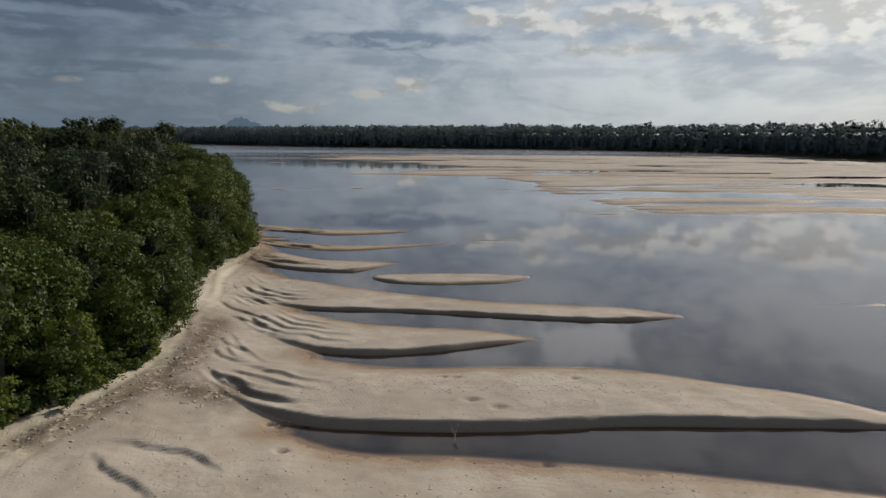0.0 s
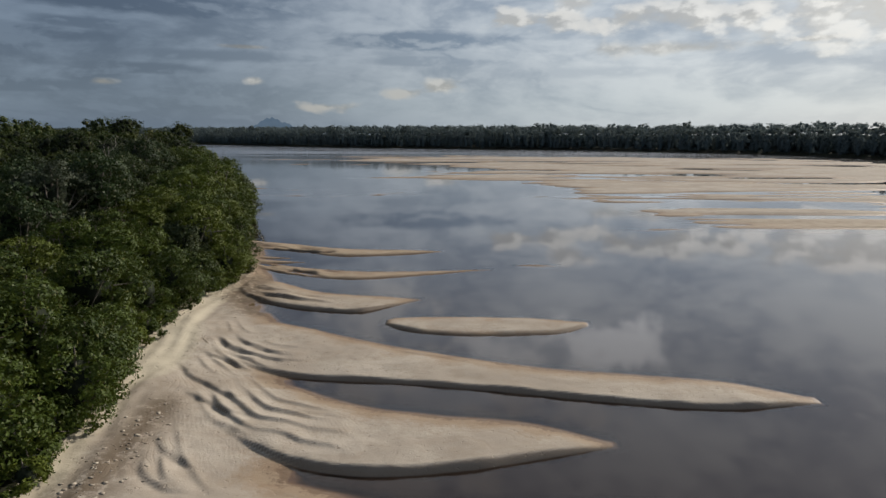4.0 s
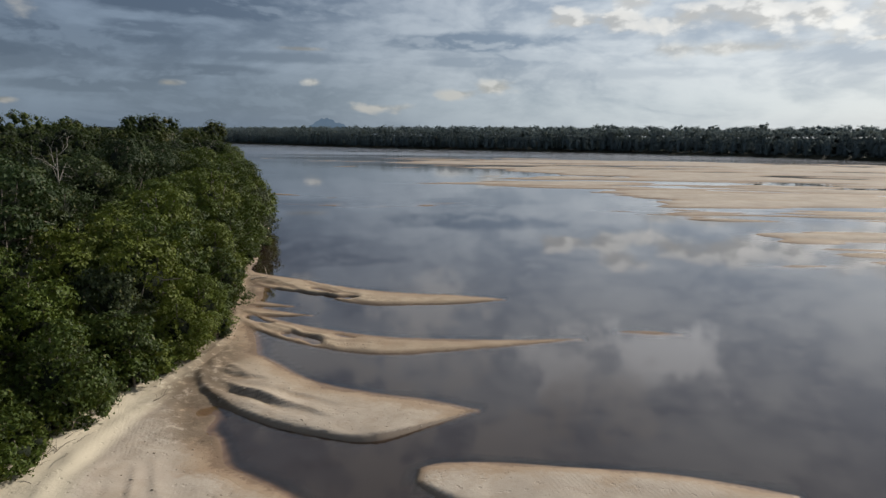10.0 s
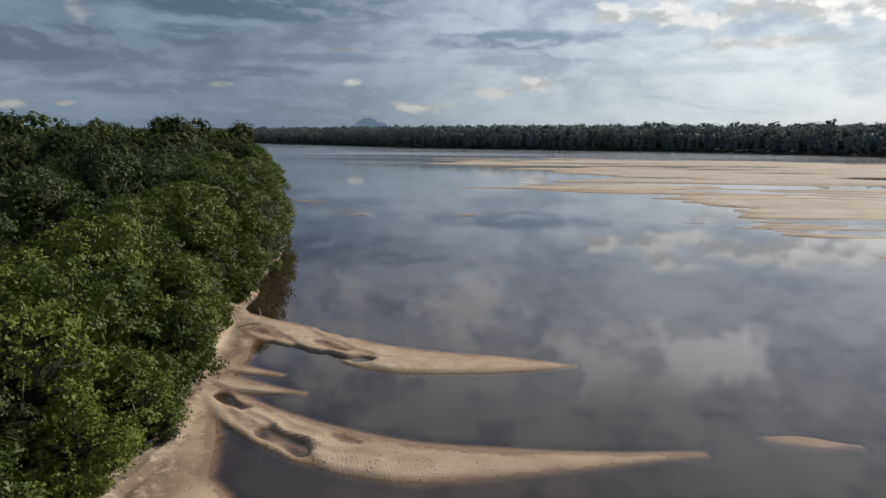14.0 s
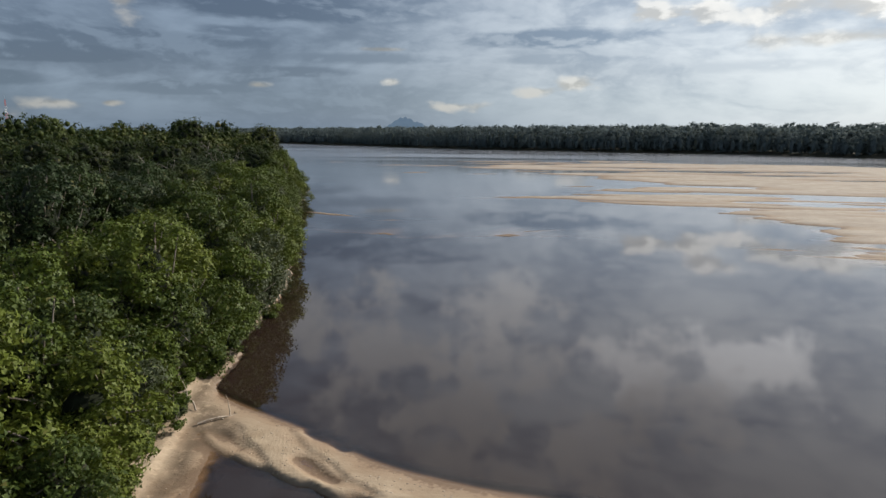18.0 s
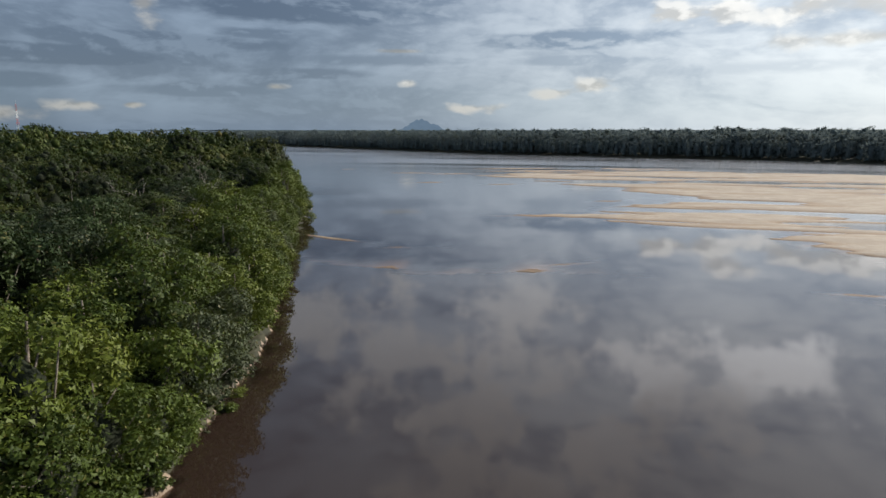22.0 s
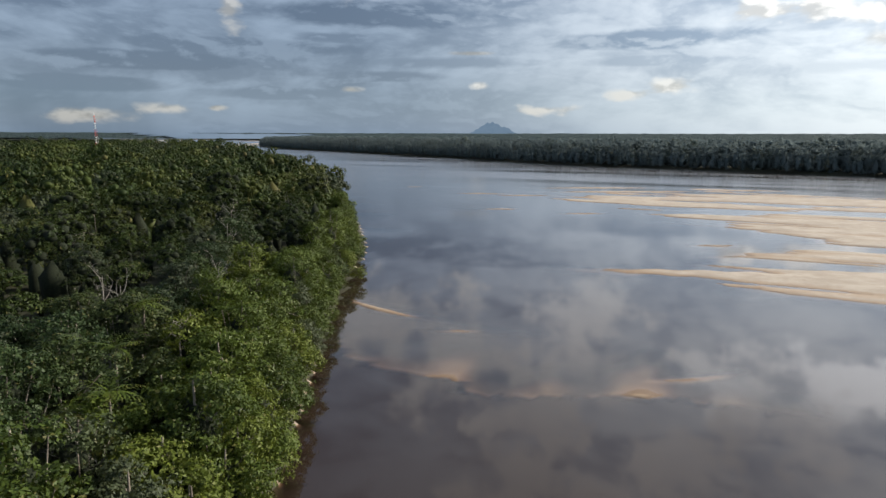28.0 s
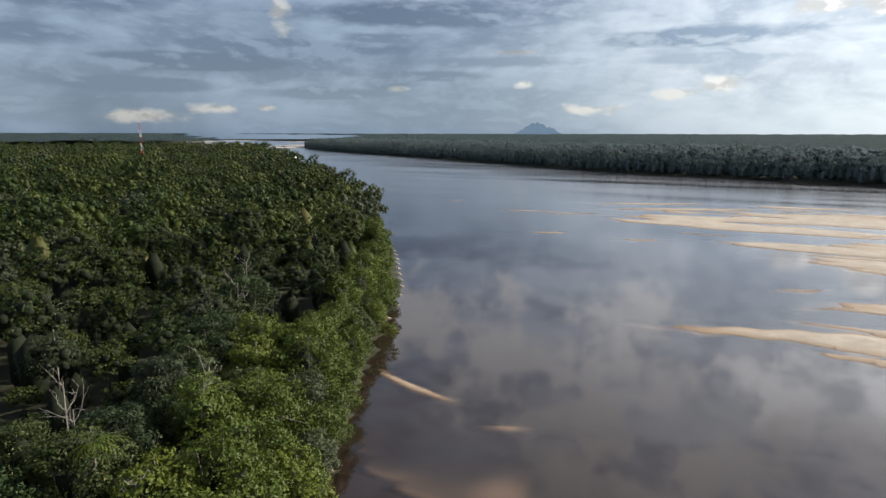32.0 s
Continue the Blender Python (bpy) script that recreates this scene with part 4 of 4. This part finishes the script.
def build_forest():
    rng = np.random.RandomState(9)
    mid = [dome_proto(100 + k, (15.5, 17.0, 14.5, 18.5, 16.0, 20.5, 17.5, 13.5)[k], (4.2, 5.4, 3.6, 6.4, 4.6, 5.6, 7.0, 3.4)[k], (13, 16, 11, 19, 13, 16, 21, 10)[k], (1450, 1900, 1200, 2400, 1550, 2000, 2700, 1100)[k], 0.235, ICO1) for k in range(8)]
    far = [dome_proto(120 + k, 14.0 + 0.9 * k, 4.2 + 0.35 * k, 9, 330, 0.44, ICO1) for k in range(7)]
    tiny = [dome_proto(140 + k, 16 + 0.9 * k, 8.0, 6, 60, 1.0, ICO1) for k in range(5)]
    close, away, remote = [], [], []
    for x in np.arange(-330, -20, 7.9):
        for y in np.arange(-4, 420, 7.9):
            px, py = x + rng.uniform(-2.6, 2.6), y + rng.uniform(-2.6, 2.6)
            deep = (float(wood_edge(np.array(py))) - px) * 0.85
            if deep > (28 if py < 188 else 21.5 if py < 236 else 9 if py < 326 else 2.5) and math.hypot(px + 15, py - 130) < 175 and px < -0.2 * py and (px > -1.3 * (py + 20) - 45):
                close.append((px, py, 0.5, rng.uniform(0.80, 1.14) * (0.78 + 0.22 * min(1.0, deep / 34)) * min(0.97, max(0.78, 0.78 + (py - 165) * 0.0019))))
    for x in np.arange(-1500, 0, 9.0):
        for y in np.arange(60, 1500, 9.0):
            px, py = x + rng.uniform(-3.4, 3.4), y + rng.uniform(-3.4, 3.4)
            deep = (float(wood_edge(np.array(py))) - px) * 0.8
            reach = math.hypot(px + 15, py - 130)
            if deep > (8.5 if py < 326 else 2.5) and 172 < reach < 560 and px > -2.4 * (py - 20):
                away.append((px, py, 0.5, rng.uniform(0.80, 1.16) * (0.8 + 0.2 * min(1.0, deep / 34))))
    for x in np.arange(-3200, 0, 20):
        for y in np.arange(120, 3400, 20):
            px, py = x + rng.uniform(-6, 6), y + rng.uniform(-6, 6)
            reach = math.hypot(px + 5, py - 120)
            if (float(wood_edge(np.array(py))) - px) * 0.75 > 7 and 550 < reach < 1600 and px > -2.4 * (py - 20):
                remote.append((px, py, 1.5, rng.uniform(0.85, 1.15)))
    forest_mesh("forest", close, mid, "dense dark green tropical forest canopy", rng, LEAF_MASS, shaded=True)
    forest_mesh("forest", away, far, "unbroken rainforest canopy reaching inland", rng, LEAF_MASS)
    forest_mesh("forest", remote, tiny, "far rainforest canopy towards the horizon", rng, LEAF_MASS)
    front, behind = [], []
    for x in np.arange(-1300, 470, 6.0):
        base = float(far_bank(np.array(x)))
        slope = abs(float(far_bank(np.array(x + 5.0))) - base) / 5
        long = math.hypot(1, slope)
        for row in range(3):
            for extra in range(max(1, int(round(slope)))):
                front.append((x + rng.uniform(-4, 4), base + 3 + row * 8 * long + rng.uniform(-2, 4) + extra * 6 * slope / max(1, round(slope)), 0.4, rng.uniform(0.95, 1.08) * (0.84, 1.08, 1.14)[row]))
        if int(x / 6) % 2 == 0:
            for row in range(9):
                behind.append((x + rng.uniform(-7, 7), base + (26 + row * 17) * long + rng.uniform(-6, 6), 0.4, rng.uniform(1.12, 1.25)))
    wall = [dome_proto(160 + k, 20.0 + 1.1 * k, 5.4, 12, 430, 0.52, ICO1, 1.0, 0.5, 0.45) for k in range(5)]
    forest_mesh("forest", front, wall, "dark forest wall along the far river bank", rng, HAZED_CANOPY, 0.94, 1.06, 0.04)
    forest_mesh("forest", behind, [dome_proto(180 + k, 21.0 + 1.0 * k, 7.5, 7, 120, 0.65, ICO1, 0.8) for k in range(4)], "dark forest behind the far river bank", rng, HAZED_CANOPY, 0.95, 1.05, 0.04)
    # canopy out to the horizon
    xs = steps((-4900, -700, 70), (-700, 1500, 36), (1500, 4900, 120))
    ys = steps((-1500, 400, 120), (400, 1600, 30), (1600, 4900, 90))
    x, y = np.meshgrid(xs, ys)
    far_side = (y - far_bank(np.clip(x, -5000, 470)) > 42) | (x > 520)
    near_side = (x < wood_edge(y) - 60) & (np.hypot(x + 5, y - 120) > 1550)
    z = 21.5 + 2.2 * lumps(x, y, 40, 21) + 1.6 * lumps(x, y, 14, 22) + np.clip(np.hypot(x, y) - 1200, 0, 3700) * 0.0066
    w = len(xs)
    i = (np.arange(len(ys) - 1)[:, None] * w + np.arange(w - 1)).ravel()
    quads = np.stack([i, i + 1, i + 1 + w, i + w], 1)
    ok = (far_side | near_side).ravel()[quads].all(1) & (np.hypot(x, y - 100).ravel()[quads].max(1) < 4900)
    used, back = np.unique(quads[ok], return_inverse=True)
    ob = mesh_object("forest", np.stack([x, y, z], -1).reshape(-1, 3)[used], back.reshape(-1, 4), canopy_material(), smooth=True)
    tagged(ob, "endless rainforest canopy at the horizon", "forest", kind="stuff")


def build_mountain():
    x = np.linspace(-240, 520, 90)
    h = curve((-240, 0), (-150, 0.30), (-90, 0.62), (-45, 0.90), (0, 1.0), (40, 0.93), (80, 0.70), (119, 0.66), (150, 0.45), (200, 0.20), (300, 0.06), (420, 0.12), (520, 0))(x)
    h = h + 0.012 * np.sin(x * 0.21) + 0.008 * np.sin(x * 0.43 + 1)
    az, far, tall = radians(-18.2), 4760.0, 106.0
    way, side = np.array((math.sin(az), math.cos(az), 0)), np.array((math.cos(az), -math.sin(az), 0))
    rows = []
    for depth, scale in ((-120, 0.0), (-70, 0.62), (-30, 0.9), (0, 1.0), (40, 0.6)):
        rows.append(way * (far + depth) + side * x[:, None] + np.array((0, 0, 1)) * (20 + tall * np.clip(h, 0, 2) * scale * (1 + 0.05 * np.sin(x * 0.15 + depth)))[:, None])
    w = len(x)
    i = (np.arange(4)[:, None] * w + np.arange(w - 1)).ravel()
    mat, n = material("mountain_haze")
    place = n.add("ShaderNodeNewGeometry").outputs["Position"]
    color = n.mix(n.noise(place, 0.03, 4.0), (0.085, 0.13, 0.185), (0.115, 0.165, 0.225))
    n.add("ShaderNodeOutputMaterial", {0: n.add("ShaderNodeEmission", {0: color}).outputs[0]})
    ob = mesh_object("backdrop", np.concatenate(rows), np.stack([i, i + 1, i + 1 + w, i + w], 1), mat, smooth=True)
    tagged(ob, "blue hazy double-humped mountain far beyond the forest", "mountain", kind="structure")


def build_clods():
    """Small lumps of damp sand thrown up in the seepage and strewn over the bars."""
    rng = np.random.RandomState(31)
    pieces, spots = [], []
    for x0, y0, x1, y1, w in SEEPS[:4]:
        for _ in range(120):
            k = rng.uniform()
            spots.append((x0 + k * (x1 - x0) + rng.normal() * w * 0.6, y0 + k * (y1 - y0) + rng.normal() * w * 0.6, 0.04 + 0.13 * rng.uniform() ** 2.5))
    for _ in range(420):
        spots.append((rng.uniform(0, 26) + rng.normal(), 41.5 + abs(rng.normal()) * 2.2, rng.uniform(0.025, 0.07)))
    for _ in range(160):
        spots.append((rng.uniform(-4, 30), rng.uniform(26, 34), rng.uniform(0.03, 0.09)))
    for _ in range(160):
        spots.append((rng.uniform(-16, -2), rng.uniform(58, 80), rng.uniform(0.03, 0.08)))
    for x0, x1, y0, y1, count in ((-20, 2, 97, 104, 420), (-25, 0, 112, 122, 420), (-17, 3, 82, 92, 200)):
        for _ in range(count):
            spots.append((rng.uniform(x0, x1), rng.uniform(y0, y1), rng.uniform(0.025, 0.075)))
    at = np.array(spots)
    z = ground_height(at[:, 0], at[:, 1])[0]
    for (x, y, r), h in zip(at, z):
        if h > 0.05:
            pieces.append((ICO1[0] * (r * rng.uniform(0.6, 1.3, len(ICO1[0])))[:, None] * (1.3, 1, 0.28) + (x, y, h), ICO1[1]))
    v, f = joined(pieces)
    tagged(mesh_object("clod", v, f, CLOD, smooth=False), "small dark clods of damp sand strewn on the beach", "sand clods", kind="stuff")


def branching(rng, start, way, length, girth, depth):
    """A crooked branch with side branches: tubes."""
    pts, p, d = [np.array(start, float)], np.array(start, float), np.array(way, float)
    for _ in range(4):
        d = d + rng.normal(size=3) * 0.22
        d /= np.linalg.norm(d)
        p = p + d * length / 4
        pts.append(p)
    out = [tube(pts, [girth, girth * 0.85, girth * 0.7, girth * 0.5, girth * 0.25], 5)]
    if depth:
        for k in (1, 2, 3, 4):
            side = d + rng.normal(size=3) * 0.8
            out += branching(rng, pts[k], side / np.linalg.norm(side), length * rng.uniform(0.35, 0.6), girth * 0.5, depth - 1)
    return out


def build_driftwood():
    rng = np.random.RandomState(41)
    for x, y, turn, length, girth, label in ((-27.6, 119.6, 40, 3.2, 0.10, "grey driftwood branch lying at the water's edge"), (-28.9, 121.2, 150, 2.6, 0.08, "bare forked driftwood limb on the sand"),
                                             (11.2, 35.4, 80, 1.3, 0.05, "dark forked stick standing in the shallow bay"), (-20.9, 79.0, 10, 2.4, 0.05, "dry fallen branch at the forest edge"),
                                             (-18.2, 84.2, 60, 1.0, 0.04, "small dry stick on the sandy track"), (-13.2, 69.4, 130, 0.8, 0.04, "small dark stick on the sandy beach"),
                                             (-36.0, 139.5, 20, 2.2, 0.07, "dry branch hanging from the bank to the water")):
        a = radians(turn)
        rise = 0.9 if "standing" in label or "forked driftwood" in label else 0.12
        v, f = joined(branching(rng, (0, 0, girth * 0.6), (math.cos(a), math.sin(a), rise), length, girth, 1))
        v[:, 2] = np.maximum(v[:, 2], -girth)
        ob = mesh_object("driftwood", v, f, DRIFT, smooth=True)
        ob.location = (x, y, max(stand(x, y), -0.2) + 0.02)
        tagged(ob, label, "driftwood")
    v, f = joined([tube([(0, 0, -1.5), (0.05, 0, 1.2), (0.2, 0.05, 3.6)], [0.16, 0.13, 0.05], 7), tube([(0.08, 0, 1.9), (0.5, 0.1, 2.6)], [0.06, 0.03], 5)])
    pole = mesh_object("snag", v, f, BARK, smooth=True)
    pole.location = (-228, 592, 0)
    tagged(pole, "dark dead trunk standing upright in the river", "snag")
    pieces = []
    for _ in range(60):
        a = rng.uniform(0, 6.28)
        x, y = rng.normal() * 0.9, rng.normal() * 1.3
        d = np.array((math.cos(a), math.sin(a), rng.uniform(0.0, 0.5))) * rng.uniform(0.5, 1.3)
        pieces.append(tube([(x, y, 0.02), (x + d[0] * 0.5, y + d[1] * 0.5, 0.1 + d[2] * 0.6), (x + d[0], y + d[1], 0.05 + d[2])], [0.022, 0.017, 0.008], 4))
    v, f = joined(pieces)
    ob = mesh_object("brushwood", v, f, BARK, smooth=True)
    ob.location = (-20.2, 75.0, stand(-20.2, 75.0))
    tagged(ob, "tangled heap of dry twigs beside the track", "brushwood", kind="stuff")


def build_bare_trees():
    rng = np.random.RandomState(51)
    for x, y, height, label in ((-53.5, 156.5, 10.8, "pale bare-limbed tree rising out of the canopy"), (-73.0, 191.5, 14.0, "white slender dead trunk above the forest"), (-84.0, 183.0, 14.0, "tree with pale spreading leafless limbs"),
                                (-64.5, 176.5, 11.5, "pale crooked sapling among dark crowns"), (-103.5, 228.5, 16.5, "grey leafless crown in the forest"), (-46.0, 111.0, 16.5, "tall pale forked trunk in the forest"),
                                (-270.8, 283.8, 17.0, "pale forked trunk standing clear of the crowns"), (-70.3, 188.8, 15.0, "slender grey trunk with thin bare limbs"), (-75.8, 178.9, 14.5, "pale leaning trunk between dark crowns"), (-160.5, 241.0, 16.5, "white bare limbs over the canopy"),
                                (-116.4, 264.8, 15.0, "pale forked trunk standing clear of the crowns"), (-132.8, 308.0, 16.0, "slender grey trunk with thin bare limbs"), (-95.8, 218.7, 15.5, "pale leaning trunk between dark crowns"), (-108.1, 196.3, 16.0, "white bare limbs over the canopy")):
        root = new("bare_tree")
        root.location = (x, y, stand(x, y) - 0.3)
        base = [(0, 0, 0), (0.1, 0.05, height * 0.35), (-0.1, 0.15, height * 0.7), (0.15, 0.1, height * 0.92)]
        v, f = tube(base, [0.12, 0.10, 0.07, 0.03], 8)
        mesh_object("trunk", v, f, PALE_BARK, root, True)
        for k in range(5):
            a = k * 1.3 + rng.uniform(0, 1)
            z = height * rng.uniform(0.62, 0.9)
            v, f = joined(branching(rng, (0.05, 0.1, z), (math.cos(a) * 0.8, math.sin(a) * 0.8, 0.75), height * 0.20, 0.04, 1))
            mesh_object("limb", v, f, PALE_BARK, root, True)
        tagged(root, label, "tree")


def build_palms():
    rng = np.random.RandomState(61)
    for x, y, height in ((-65.0, 169.0, 10.5), (-70.0, 176.8, 12.5), (-69.5, 167.0, 11.0), (-58.5, 163.0, 9.5)):
        root = new("palm_tree")
        root.location = (x, y, stand(x, y) - 0.2)
        v, f = tube([(0, 0, 0), (0.1, 0, height * 0.5), (0.25, 0.1, height)], [0.17, 0.14, 0.12], 8)
        mesh_object("trunk", v, f, BARK, root, True)
        for k in range(16):
            a, rise = k * 2.4, rng.uniform(-0.15, 0.95)
            length = rng.uniform(2.2, 3.0)
            t = np.linspace(0, 1, 9)
            out = t * length
            up = rise * out - 0.32 * out**1.7 * (0.55 + 0.2 * rise)
            spine = np.stack([np.cos(a) * out + 0.25, np.sin(a) * out + 0.1, height + up], 1)
            across = np.array((-math.sin(a), math.cos(a), 0))
            blades = []
            for i in range(1, 9):
                wide = 0.62 * math.sin(math.pi * (0.12 + 0.85 * t[i])) + 0.08
                for sgn in (-1, 1):
                    tipp = spine[i] + across * sgn * wide + (spine[i] - spine[i - 1]) * 0.9 - (0, 0, 0.22)
                    q = np.array([spine[i - 1], (spine[i - 1] + tipp) / 2 + (0, 0, 0.06), tipp, (spine[i] + tipp) / 2])
                    blades.append((q, np.array([[0, 1, 2, 3]])))
            v, f = joined(blades)
            mesh_object("frond", v, f, LEAF, root)
        tagged(root, "palm with arching feathery fronds in the canopy", "palm tree", "palms in the forest")


def build_mast():
    root = new("radio_mast")
    root.location = (-520, 524, 1.0)
    red = plain_material("mast_red", (0.45, 0.05, 0.03), (0.55, 0.08, 0.05), 2.0, 0.6, 0.1)
    white = plain_material("mast_white", (0.72, 0.72, 0.70), (0.80, 0.80, 0.78), 2.0, 0.6, 0.1)
    for k in range(8):
        pieces, z0, z1 = [], k * 6.0, (k + 1) * 6.0
        w0, w1 = 1.3 - 0.12 * k, 1.3 - 0.12 * (k + 1)
        corner = [(1, 1), (-1, 1), (-1, -1), (1, -1)]
        for i, (cx, cy) in enumerate(corner):
            nx, ny = corner[(i + 1) % 4]
            pieces.append(tube([(cx * w0, cy * w0, z0), (cx * w1, cy * w1, z1)], [0.06, 0.06], 4))
            for q in range(3):
                za, zb = z0 + q * 2.0, z0 + q * 2.0 + 2.0
                wa, wb = 1.3 - 0.02 * za, 1.3 - 0.02 * zb
                pieces.append(tube([(cx * wa, cy * wa, za), (nx * wb, ny * wb, zb)], [0.025, 0.025], 4))
        v, f = joined(pieces)
        mesh_object("mast_section", v, f, red if k % 2 else white, root, True, )
    v, f = tube([(0, 0, 48), (0, 0, 51)], [0.06, 0.03], 5)
    mesh_object("antenna", v, f, white, root, True)
    tagged(root, "red and white lattice radio mast beyond the canopy", "mast")


def build_house():
    """The small white house on the far river bend."""
    root = new("house")
    root.location = (-668, 900, 3.0)
    white = plain_material("white_wall", (0.70, 0.70, 0.68), (0.80, 0.80, 0.78), 0.6, 0.8, 0.1)
    roof = plain_material("metal_roof", (0.55, 0.56, 0.56), (0.66, 0.67, 0.67), 0.8, 0.5, 0.1)
    w, d, h = 7.0, 4.5, 4.0
    v = np.array([(sx * w, sy * d, z) for z in (0, h) for sx, sy in ((-1, -1), (1, -1), (1, 1), (-1, 1))], float)
    mesh_object("wall", v, np.array([[0, 1, 5, 4], [1, 2, 6, 5], [2, 3, 7, 6], [3, 0, 4, 7]]), white, root)
    e = 0.7
    v = np.array([(-w - e, -d - e, h), (w + e, -d - e, h), (w + e, d + e, h), (-w - e, d + e, h), (-w - e, 0, h + 2.2), (w + e, 0, h + 2.2)], float)
    mesh_object("roof", v, [np.array([[0, 1, 5, 4], [2, 3, 4, 5], [3, 2, 1, 0]]), np.array([[0, 4, 3], [1, 2, 5]])], roof, root)
    tagged(root, "small white house on the distant river bank", "house")


build_ground()
build_water()
build_near_trees()
build_bushes()
build_forest()
build_mountain()
build_clods()
build_driftwood()
build_bare_trees()
build_palms()
build_mast()
build_house()
